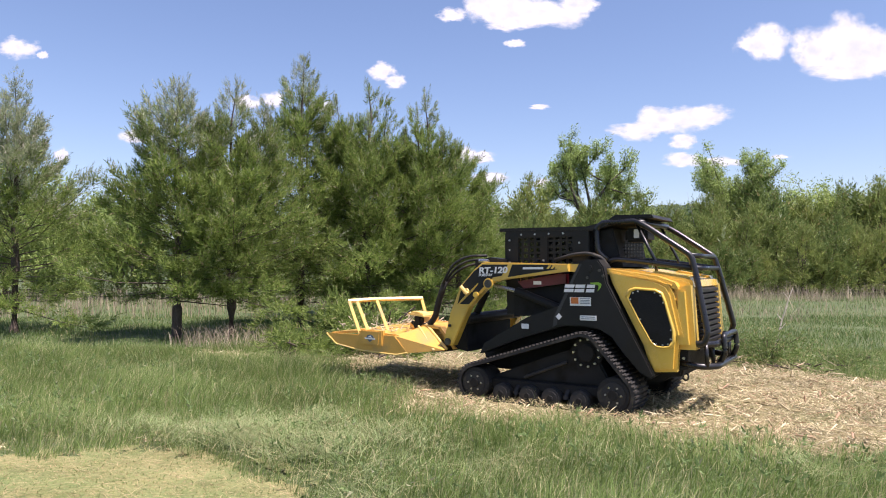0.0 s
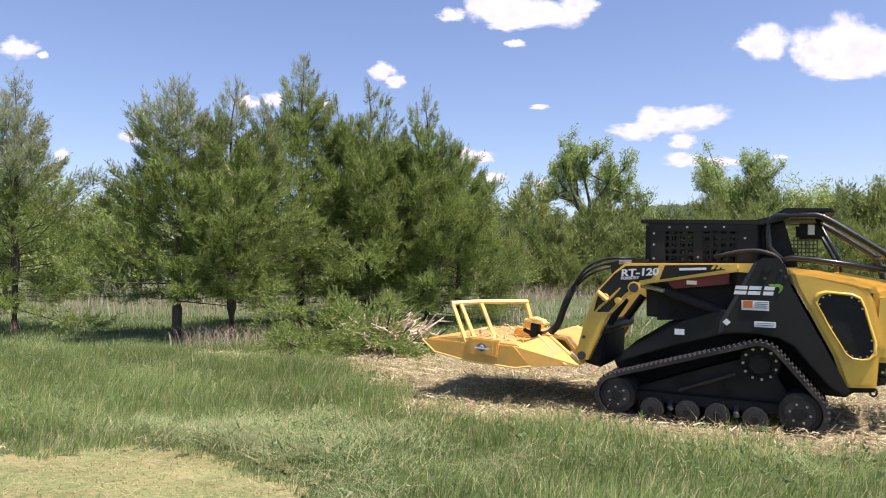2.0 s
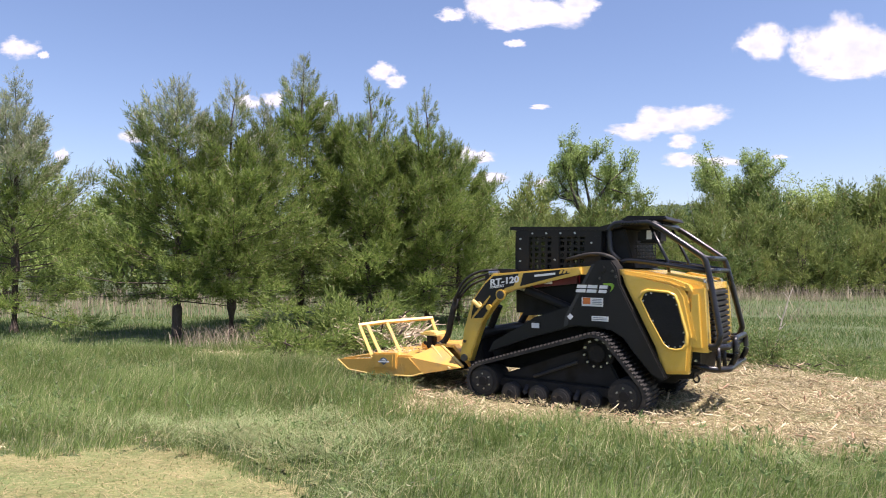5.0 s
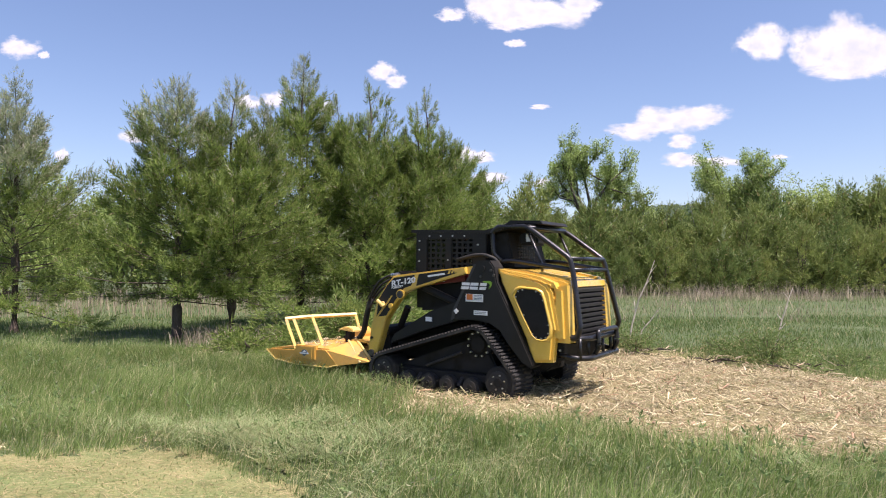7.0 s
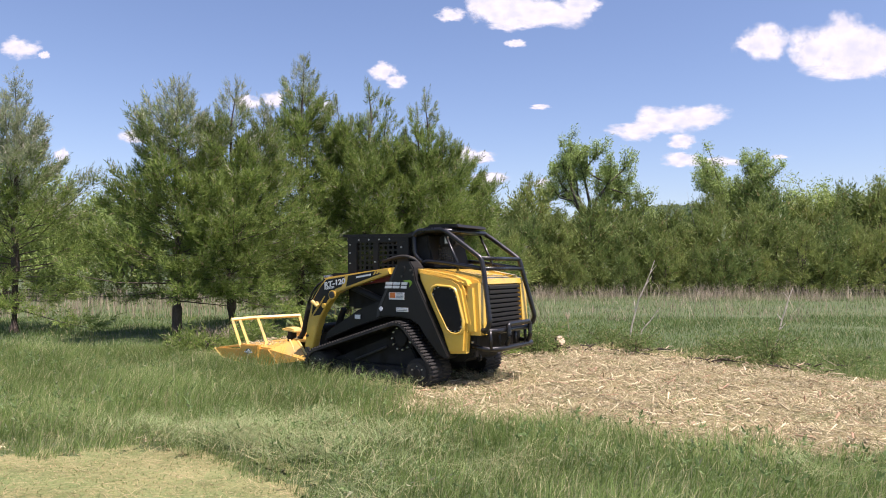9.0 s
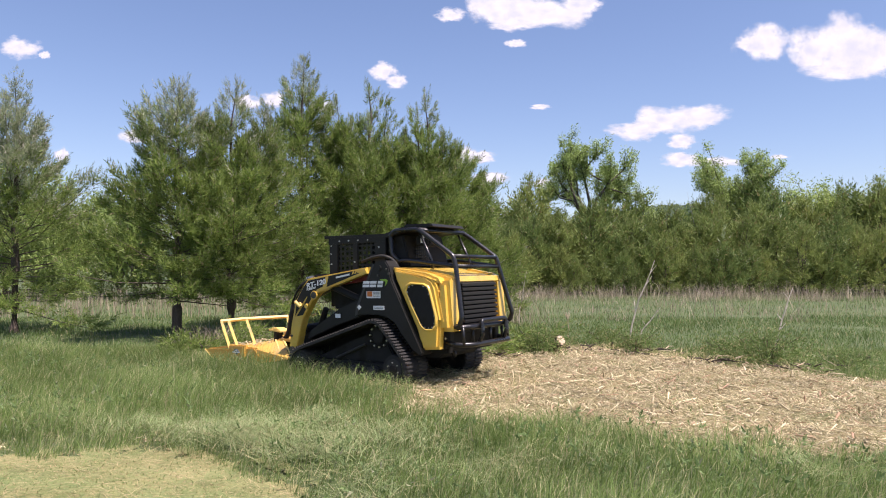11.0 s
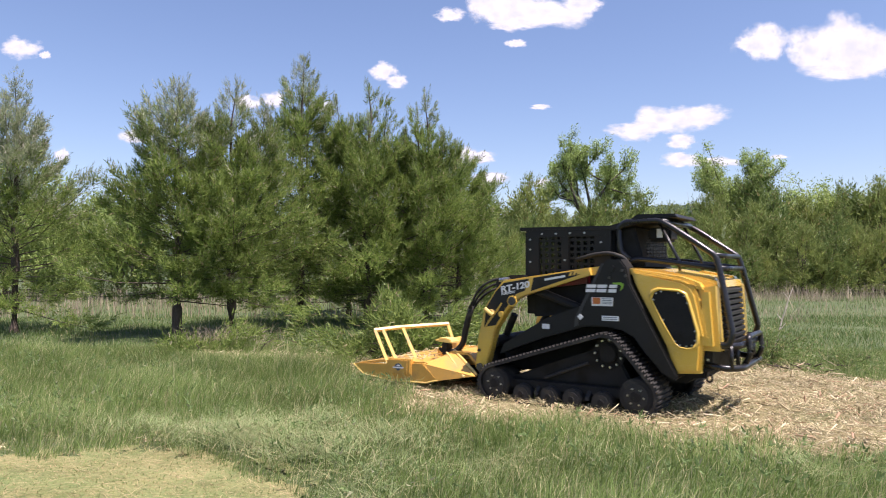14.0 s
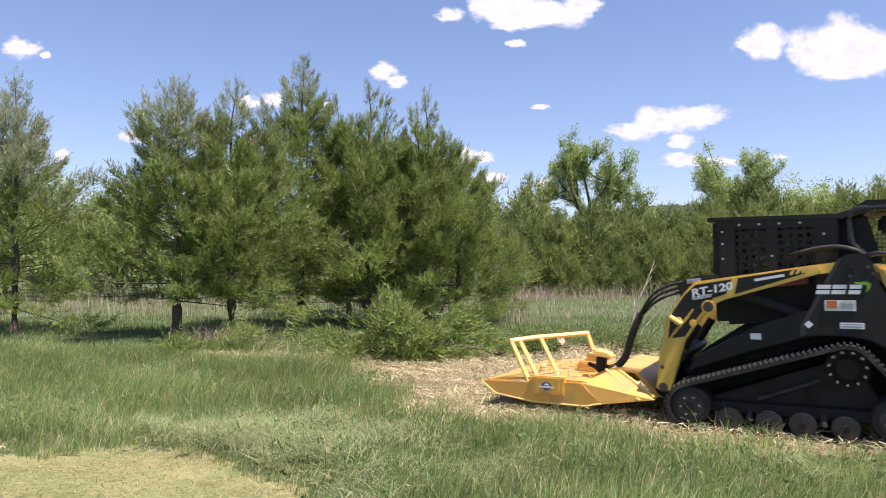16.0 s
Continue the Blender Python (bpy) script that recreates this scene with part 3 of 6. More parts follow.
    decal("sticker", rig, 0.0, 1.06, 0.052, 0.052, 0.8685, WHITE, "white diamond sticker", turn=math.pi / 4)
    decal("sticker", rig, 0.455, 0.93, 0.095, 0.058, 0.80, WHITE, "white sticker on the fender", turn=0.0)
    add("stay", lambda b: box(b, 0.40, 0.51, 0.789, 0.801, 0.885, 0.975), BLACK)

    # undercarriage
    wheels = []
    for s in (1, -1):
        y0, y1 = sorted((0.50 * s, 0.98 * s))

        def belt(b):
            n = 120
            rings = []
            for i in range(n):
                x, z, a = belt_at(BELT_LEN * i / n)
                nx, nz = math.sin(a), -math.cos(a)
                rings.append([b.verts.new((x, y0, z)), b.verts.new((x, y1, z)), b.verts.new((x - nx * 0.035, y1, z - nz * 0.035)), b.verts.new((x - nx * 0.035, y0, z - nz * 0.035))])
            for i in range(n):
                p, q = rings[i], rings[(i + 1) % n]
                for k in range(4):
                    b.faces.new((p[k], p[(k + 1) % 4], q[(k + 1) % 4], q[k]))
        add("track_belt", belt, RUBBER, "dusty black rubber track")
        add("track_frame", lambda b: prism(b, [(0.95, 0.30), (-0.6, 0.30), (-0.42, 0.62), (-0.2, 0.72), (0.15, 0.60)], *sorted((0.52 * s, 0.80 * s)), 0.02), DARK)
        add("track_rail", lambda b: prism(b, [(1.0, 0.20), (1.0, 0.30), (-0.62, 0.30), (-0.62, 0.20)], *sorted((0.62 * s, 0.87 * s)), 0.01), DARK)
        for x, z, r, nb, big in ((1.045, 0.25, 0.182, 6, 1), (0.692, 0.150, 0.115, 0, 0), (0.35, 0.150, 0.115, 0, 0), (0.07, 0.150, 0.115, 0, 0), (-0.272, 0.150, 0.115, 0, 0), (-0.655, 0.25, 0.188, 6, 1)):
            b = bmesh.new()
            ya, yb = (0.60 * s, 0.955 * s) if big else (0.60 * s, 0.965 * s)
            disc(b, 0, *sorted((ya, yb)), 0, r, 28, 0.012)
            w = part("idler_wheel" if big else "bogie_wheel", b, RUBBER if big else WHEEL, rig)
            w.location = (x, 0, z)
            bm = bmesh.new()
            disc(bm, 0, *sorted((yb, yb + 0.012 * s)), 0, r * 0.72, 24, 0.004)
            part("rim", bm, WHEEL, w)
            bm = bmesh.new()
            disc(bm, 0, *sorted((yb, yb + 0.03 * s)), 0, r * 0.3, 16, 0.005)
            part("hub", bm, DARK, w)
            for i in range(nb):
                bm = bmesh.new()
                a = 2 * math.pi * i / nb
                disc(bm, 0.088 * math.cos(a), *sorted((yb + 0.01 * s, yb + 0.025 * s)), 0.088 * math.sin(a), 0.011, 8)
                part("bolt", bm, STEEL, w)
            wheels.append((w, (x, 0, z), r + 0.035))
        bm = bmesh.new()
        disc(bm, 0, *sorted((0.56 * s, 0.80 * s)), 0, 0.185, 28, 0.01)
        w = part("drive_sprocket", bm, DARK, rig)
        w.location = (-0.30, 0, 0.665)
        for i in range(11):
            bm = bmesh.new()
            a = 2 * math.pi * i / 11
            disc(bm, 0.15 * math.cos(a), *sorted((0.80 * s, 0.83 * s)), 0.15 * math.sin(a), 0.013, 8)
            part("roller_pin", bm, STEEL, w)
        bm = bmesh.new()
        disc(bm, 0, *sorted((0.80 * s, 0.84 * s)), 0, 0.10, 20, 0.01)
        part("hub", bm, DARK, w)
        wheels.append((w, (-0.30, 0, 0.665), 0.225))
        add("suspension_arm", lambda b: (tube(b, [(0.45, 0.84 * s, 0.34), (-0.08, 0.84 * s, 0.55)], 0.018, 8), tube(b, [(0.52, 0.84 * s, 0.24), (0.52, 0.93 * s, 0.17), (0.5, 0.93 * s, 0.15)], 0.03, 8),
                                         tube(b, [(-0.10, 0.84 * s, 0.24), (-0.10, 0.93 * s, 0.17), (-0.1, 0.93 * s, 0.15)], 0.03, 8)), WHEEL)
    # lugs of both tracks
    lugs = []
    count = 104
    bm = bmesh.new()
    for ya, yb in ((-0.24, -0.02), (0.02, 0.24)):
        box(bm, -0.010, 0.010, ya, yb, -0.020, 0.004)
    lug_mesh = bpy.data.meshes.new("lug")
    bmesh.ops.recalc_face_normals(bm, faces=bm.faces)
    bm.to_mesh(lug_mesh)
    bm.free()
    lug_mesh.materials.append(RUBBER)
    for s in (1, -1):
        for i in range(count):
            ob = new("lug", lug_mesh)
            ob.parent = rig
            lugs.append((ob, 0.74 * s, BELT_LEN * i / count))

    # lift arms: their own space starts at the pivot
    px, pz = BOOM_PIVOT
    bm = bmesh.new()
    arm = [(-0.10, 1.60), (-0.10, 1.655), (0.93, 1.685), (1.02, 1.675), (1.12, 1.60), (1.32, 1.40), (1.47, 1.06), (1.575, 0.70), (1.53, 0.655), (1.44, 0.65), (1.205, 1.13), (1.02, 1.32), (0.88, 1.435), (0.78, 1.465), (-0.10, 1.60 - 0.03)]
    for s in (1, -1):
        prism(bm, [(x - px, z - pz) for x, z in arm], *sorted((0.70 * s, 0.835 * s)), 0.012)
        prism(bm, [(-0.30 - px, 1.55 - pz), (-0.30 - px, 1.65 - pz), (-0.05 - px, 1.655 - pz), (-0.05 - px, 1.57 - pz)], *sorted((0.65 * s, 0.78 * s)))
    boom = part("lift_arm_frame", bm, YELLOW, rig, "yellow lift arms with black decals")
    bm = bmesh.new()
    tube(bm, [(1.32 - px, -0.72, 0.98 - pz), (1.32 - px, 0.72, 0.98 - pz)], 0.07, 12)
    part("cross_tube", bm, BLACK, boom)
    loc = lambda x, z: (x - px, z - pz)
    for prof in ([(1.00, 1.655), (0.66, 1.652), (0.74, 1.52), (0.86, 1.50), (0.90, 1.455), (1.02, 1.36), (1.195, 1.17), (1.36, 1.17), (1.29, 1.40), (1.12, 1.575)],
                 [(0.60, 1.652), (0.10, 1.645), (0.02, 1.595), (0.66, 1.505)]):
        bm = bmesh.new()
        prism(bm, [loc(*p) for p in prof], 0.836, 0.840)
        part("decal_panel", bm, BLACK, boom, "black decal panel")
    for k in range(7):
        bm = bmesh.new()
        x0 = 1.06 + 0.035 * k
        prism(bm, [loc(x0, 1.42 - 0.03 * k), loc(x0 + 0.012, 1.43 - 0.03 * k), loc(x0 + 0.10, 1.33 - 0.03 * k), loc(x0 + 0.09, 1.32 - 0.03 * k)], 0.841, 0.843)
        part("decal_stripe", bm, YELLOW, boom)
    lettering("RT-120", boom, 1.055 - px, 1.548 - pz, 0.102, 0.842, 0.02, WHITE, "white model lettering on the arm", stretch=1.26)
    lettering("FORESTRY", boom, 1.055 - px, 1.513 - pz, 0.040, 0.842, 0.02, WHITE, "small white lettering on the arm")
    bm = bmesh.new()
    prism(bm, [loc(0.46, 1.595), loc(0.20, 1.595), loc(0.20, 1.62), loc(0.46, 1.62)], 0.841, 0.843)
    part("print_bar", bm, WHITE, boom)
    for k in range(4):
        bm = bmesh.new()
        prism(bm, [loc(0.16 - 0.05 * k, 1.60), loc(0.13 - 0.05 * k, 1.60), loc(0.10 - 0.05 * k, 1.64), loc(0.13 - 0.05 * k, 1.64)], 0.841, 0.843)
        part("decal_stripe", bm, YELLOW, boom)
    for x, z, r, mt in ((0.92, 1.425, 0.050, PIN), (0.92, 1.425, 0.066, YELLOW), (1.23, 1.33, 0.04, PALE), (1.09, 1.29, 0.036, YELLOW), (1.50, 0.70, 0.045, PIN), (1.47, 0.90, 0.018, PIN)):
        bm = bmesh.new()
        disc(bm, x - px, 0.835, 0.855 if r > 0.06 else 0.868, z - pz, r, 14, 0.006)
        part("pivot_pin", bm, mt, boom)
    bm = bmesh.new()
    tube(bm, [(1.30 - px, 0.86, 1.385 - pz), (1.20 - px, 0.86, 1.295 - pz)], 0.026, 8)
    part("tilt_link", bm, PALE, boom)
    for s in (1, -1):
        for x, y, z in ((0.88, 0.60, 1.705), (0.95, 0.78, 1.695)):
            bm = bmesh.new()
            tube(bm, [(x - px, y * s, z - pz), (x + 0.13 - px, y * s, z + 0.005 - pz)], 0.024, 8)
            part("hydraulic_fitting", bm, STEEL, boom)
    bm = bmesh.new()
    prism(bm, [loc(1.18, 1.42), loc(1.20, 1.70), loc(0.98, 1.745), loc(0.80, 1.72), loc(0.84, 1.50)], 0.45, 0.69, 0.012)
    part("hose_guard", bm, BLACK, boom)
    # lift cylinders
    for s in (1, -1):
        add("lift_cylinder", lambda b: tube(b, [(-0.28, 0.70 * s, 1.02), (0.62, 0.70 * s, 1.34)], 0.05, 10), DARK)
        add("cylinder_rod", lambda b: tube(b, [(0.60, 0.70 * s, 1.335), (0.90, 0.72 * s, 1.40)], 0.025, 8), STEEL)
    add("hydraulic_cover", lambda b: prism(b, [(0.62, 1.45), (0.10, 1.54), (0.0, 1.54), (0.0, 1.43), (0.54, 1.365)], 0.56, 0.66), RED, "dark red cover under the lift arm")
    decal("sticker", rig, 0.36, 1.435, 0.10, 0.04, 0.661, WHITE)
    add("tower_hose", lambda b: tube(b, rounded([(0.15, 0.62, 1.70), (-0.08, 0.62, 1.765), (-0.28, 0.66, 1.775), (-0.44, 0.66, 1.72), (-0.50, 0.62, 1.60)], 5, 0.45), 0.022, 8), RUBBER, smooth=True)
    # rear tow ring and lamps
    add("tow_ring", lambda b: tube(b, [(-1.28 - 0.03 * math.cos(a * 0.7854), 0.44, 0.43 + 0.04 * math.sin(a * 0.7854)) for a in range(9)], 0.012, 6), TUBE)
    add("marker_lamp", lambda b: disc(b, -1.33, 0.70, 0.72, 0.66, 0.014, 8), STEEL)
    return rig, boom, wheels, lugs


m, n_, l_, p_ = nodes_of("tinted_glass")
p_.inputs["Base Color"].default_value = (0.01, 0.011, 0.012, 1)
p_.inputs["Roughness"].default_value = 0.2
p_.inputs["Specular IOR Level"].default_value = 0.3
p_.inputs["Alpha"].default_value = 0.4
WINDOW = m


def build_cutter(rig):
    """Brush cutter: its own space starts at the rear lower hinge, x forward."""
    hx, hz = 1.43, 0.37
    L = lambda pts: [(x - hx, z - hz) for x, z in pts]
    bm = bmesh.new()
    # deck plate
    prism(bm, L([(2.16, 0.40), (2.16, 0.45), (2.20, 0.46), (2.82, 0.43), (3.30, 0.35), (3.30, 0.33), (2.80, 0.405), (2.2, 0.43)]), -0.90, 0.90)
    prism(bm, L([(1.46, 0.36), (1.72, 0.60), (1.75, 0.58), (1.50, 0.34)]), -0.62, 0.62)
    prism(bm, L([(1.72, 0.57), (1.72, 0.60), (1.97, 0.60), (2.22, 0.47), (2.22, 0.44), (1.97, 0.57)]), -0.64, 0.64)
    deck = part("brush_cutter", bm, DECK, rig, "yellow rotary brush cutter deck with tubular guard")

    def add(name, make, material, label="", smooth=False):
        b = bmesh.new()
        make(b)
        return part(name, b, material, deck, label, smooth)

    side = [(3.375, 0.325), (3.19, 0.205), (2.757, 0.175), (2.161, 0.205), (2.018, 0.25), (1.99, 0.252), (2.22, 0.44), (2.80, 0.405), (2.81, 0.38), (3.26, 0.345)]
    for s in (1, -1):
        add("side_skirt", lambda b: prism(b, L(side), *sorted((0.90 * s, 0.925 * s)), 0.004), DECK)
        # slanted cheek between the rear and the side
        def cheek(b):
            q = [(2.22, 0.912, 0.44), (1.99, 0.925, 0.25), (1.46, 0.90, 0.364), (1.95, 0.62, 0.59)]
            o = [(x, y - 0.02, z) for x, y, z in q]
            vs = [b.verts.new((x - hx, y * s, z - hz)) for x, y, z in q + o]
            for f in ((0, 1, 2, 3), (7, 6, 5, 4), (0, 4, 5, 1), (1, 5, 6, 2), (2, 6, 7, 3), (3, 7, 4, 0)):
                b.faces.new([vs[i] for i in f])
        add("cheek_plate", cheek, DECK)
        add("skirt_edge", lambda b: tube(b, [(x - hx, 0.92 * s, z - hz) for x, z in side[:6]], 0.012, 6), PALE)
        add("rear_rib", lambda b: tube(b, [(1.46 - hx, 0.84 * s, 0.372 - hz), (1.95 - hx, 0.60 * s, 0.605 - hz)], 0.018, 6), PALE)
        add("rear_rib", lambda b: tube(b, [(1.60 - hx, 0.915 * s, 0.340 - hz), (2.03 - hx, 0.66 * s, 0.575 - hz)], 0.016, 6), PALE)
        add("chain_box", lambda b: prism(b, L([(2.77, 0.255), (2.77, 0.46), (2.395, 0.48), (2.395, 0.28)]), *sorted((0.88 * s, 0.95 * s)), 0.012), DECK)
    # guard frame on top
    B = lambda a, c: [(a[0] - hx, a[1], a[2] - hz), (c[0] - hx, c[1], c[2] - hz)]

    def square(b, a, c, w=0.045):
        p, q = [Vector(v) for v in B(a, c)]
        tube(b, [p, q], w * 0.62, 4)
    for a, c in (((3.05, 0.88, 0.80), (2.82, 0.88, 0.385)), ((2.99, 0.79, 0.81), (2.76, 0.79, 0.43)), ((2.83, 0.56, 0.835), (2.60, 0.56, 0.44)), ((2.45, 0.02, 0.875), (2.30, 0.02, 0.52)),
                 ((3.06, 0.89, 0.80), (2.86, 0.60, 0.835)), ((2.86, 0.60, 0.835), (2.44, 0.01, 0.875))):
        add("guard_bar", lambda b: square(b, a, c), PALE)
    # maker's plate: plain shapes
    add("plate", lambda b: prism(b, L([(2.72, 0.275), (2.72, 0.445), (2.45, 0.458), (2.45, 0.295)]), 0.951, 0.956), DECK)
    add("badge", lambda b: prism(b, L([(2.655, 0.36), (2.63, 0.40), (2.585, 0.415), (2.54, 0.40), (2.515, 0.365), (2.585, 0.315)]), 0.957, 0.961), GREY, "dark blue-grey round badge")
    add("badge", lambda b: prism(b, L([(2.67, 0.345), (2.67, 0.362), (2.50, 0.372), (2.50, 0.354)]), 0.962, 0.965), WHITE, "pale band on the badge")
    add("badge", lambda b: prism(b, L([(2.62, 0.375), (2.585, 0.40), (2.55, 0.378)]), 0.962, 0.965), WHITE)
    # hydraulic motor and blade hub
    add("motor_mount", lambda b: (box(b, 2.15 - hx, 2.50 - hx, -0.20, 0.20, 0.44 - hz, 0.56 - hz, 0.02), disc(b, 2.32 - hx, -0.12, 0.12, 0.60 - hz, 0.10, 16, 0.01)), DECK)
    add("hydraulic_motor", lambda b: tube(b, [(2.32 - hx, 0, 0.55 - hz), (2.32 - hx, 0, 0.66 - hz)], 0.075, 12), DARK)
    add("valve_block", lambda b: (box(b, 2.07 - hx, 2.17 - hx, 0.46, 0.58, 0.52 - hz, 0.70 - hz, 0.015), tube(b, [(2.16 - hx, 0.52, 0.56 - hz), (2.28 - hx, 0.44, 0.58 - hz)], 0.025, 8)), DARK, "dark valve block on the deck")
    add("valve_cap", lambda b: prism(b, [(2.01 - hx, 0.712 - hz), (2.03 - hx, 0.738 - hz), (2.10 - hx, 0.752 - hz), (2.19 - hx, 0.748 - hz), (2.22 - hx, 0.722 - hz)], 0.42, 0.60, 0.008), PALE, "pale yellow cover over the valve")
    add("valve_rim", lambda b: prism(b, [(1.995 - hx, 0.692 - hz), (1.995 - hx, 0.714 - hz), (2.245 - hx, 0.726 - hz), (2.245 - hx, 0.702 - hz)], 0.41, 0.61), PALE)
    add("spindle", lambda b: tube(b, [(2.4 - hx, 0, 0.20 - hz), (2.4 - hx, 0, 0.45 - hz)], 0.12, 14), DARK)
    add("blade_disc", lambda b: tube(b, [(2.4 - hx, 0, 0.215 - hz), (2.4 - hx, 0, 0.245 - hz)], 0.55, 24), DARK)
    # hoses and coupler
    add("hose_sleeve", lambda b: tube(b, rounded([(2.16 - hx, 0.50, 0.56 - hz), (1.98 - hx, 0.52, 0.57 - hz), (1.85 - hx, 0.55, 0.70 - hz), (1.79 - hx, 0.58, 0.96 - hz), (1.70 - hx, 0.60, 1.20 - hz)], 5, 0.5), 0.040, 10), RUBBER, smooth=True)
    for d in (0.0, 0.05, -0.05):
        add("hose", lambda b: tube(b, rounded([(1.71 - hx, 0.60 + d, 1.16 - hz), (1.58 - hx, 0.60 + d, 1.38 + d - hz), (1.36 - hx, 0.60 + d, 1.50 + d - hz), (1.10 - hx, 0.58 + d, 1.52 + d - hz)], 5, 0.5), 0.016, 7), RUBBER, smooth=True)
    add("coupler_plate", lambda b: prism(b, L([(1.30, 0.34), (1.34, 0.78), (1.48, 0.76), (1.52, 0.36)]), -0.60, 0.60, 0.015), DARK)
    for s in (1, -1):
        add("tilt_cylinder", lambda b: tube(b, [(1.36 - hx, 0.42 * s, 0.70 - hz), (1.14 - hx, 0.50 * s, 1.12 - hz)], 0.045, 10), DARK)
    # loose mulch lying on the deck
    rng = np.random.default_rng(8)
    n = 170
    x = rng.uniform(2.2, 3.05, n)
    z = np.interp(x, [1.72, 2.2, 2.82, 3.3], [0.585, 0.47, 0.44, 0.36]) + rng.uniform(0.0, 0.04, n)
    v, t = shards(rng, x - hx, rng.uniform(-0.86, 0.86, n), z - hz, rng.uniform(0.03, 0.16, n), rng.uniform(0.008, 0.02, n), rng.normal(0, 0.25, n))
    litter = new("deck_litter", mesh_np("deck_litter", v, t, CHIP))
    litter.parent = deck
    tagged(litter, "loose chips and splinters lying on the deck", kind="stuff")
    return deck


loader, lift_arms, loader_wheels, loader_lugs = build_loader()
cutter = build_cutter(loader)
# ---------- trees ----------
def sprays(rng, base, axis, length, leaves=6, width=0.1):
    """Feathery tips at base along axis: slim triangles fanned round each axis."""
    n = len(base)
    axis = axis / np.linalg.norm(axis, axis=1, keepdims=True)
    ref = rng.normal(size=(n, 3))
    s1 = np.cross(axis, ref)
    s1 /= np.linalg.norm(s1, axis=1, keepdims=True) + 1e-9
    s2 = np.cross(axis, s1)
    v = np.empty((n, leaves, 3, 3), np.float32)
    for k in range(leaves):
        f = k / leaves
        a = k * 2.4 + rng.uniform(0, 0.6, n)
        side = s1 * np.cos(a)[:, None] + s2 * np.sin(a)[:, None]
        root = base + axis * (length * f * 0.75)[:, None]
        spread = 0.75 * (1 - f) + 0.12
        ll = length * (0.55 - 0.2 * f) * rng.uniform(0.8, 1.25, n)
        d = axis * (1 - 0.4 * spread) + side * spread
        d /= np.linalg.norm(d, axis=1, keepdims=True)
        w = np.cross(d, axis + 0.3 * s2)
        w /= np.linalg.norm(w, axis=1, keepdims=True) + 1e-9
        v[:, k, 0] = root - w * (ll * width)[:, None]
        v[:, k, 1] = root + w * (ll * width)[:, None]
        v[:, k, 2] = root + d * ll[:, None]
    m = n * leaves
    return v.reshape(-1, 3), np.arange(m * 3, dtype=np.int32).reshape(-1, 3)


def plumes(rng, base, axis, length, needles, width=0.13, open_=0.85):
    """Pointed feathery shoots: slivers set round each axis, long at its foot and short at its tip."""
    n = len(base)
    axis = axis / np.linalg.norm(axis, axis=1, keepdims=True)
    s1 = np.cross(axis, rng.normal(size=(n, 3)))
    s1 /= np.linalg.norm(s1, axis=1, keepdims=True) + 1e-9
    s2 = np.cross(axis, s1)
    v = np.empty((n, needles, 3, 3), np.float32)
    for k in range(needles):
        f = k / (needles - 1)
        a = k * 2.4 + rng.uniform(0, 0.8, n)
        side = s1 * np.cos(a)[:, None] + s2 * np.sin(a)[:, None]
        root = base + axis * (length * f * 0.86)[:, None]
        d = axis + side * (open_ * (1.15 - 0.75 * f)) + rng.normal(size=(n, 3)) * 0.13
        d /= np.linalg.norm(d, axis=1, keepdims=True)
        ll = length * (0.42 - 0.25 * f) * rng.uniform(0.7, 1.3, n)
        w = np.cross(d, rng.normal(size=(n, 3)))
        w /= np.linalg.norm(w, axis=1, keepdims=True) + 1e-9
        w *= (ll * width)[:, None]
        mid = root + d * (ll * 0.35)[:, None]
        v[:, k, 0], v[:, k, 1], v[:, k, 2] = root * 0.4 + mid * 0.6 - w, root * 0.4 + mid * 0.6 + w, root + d * ll[:, None]
    return v.reshape(-1, 3), np.arange(n * needles * 3, dtype=np.int32).reshape(-1, 3)


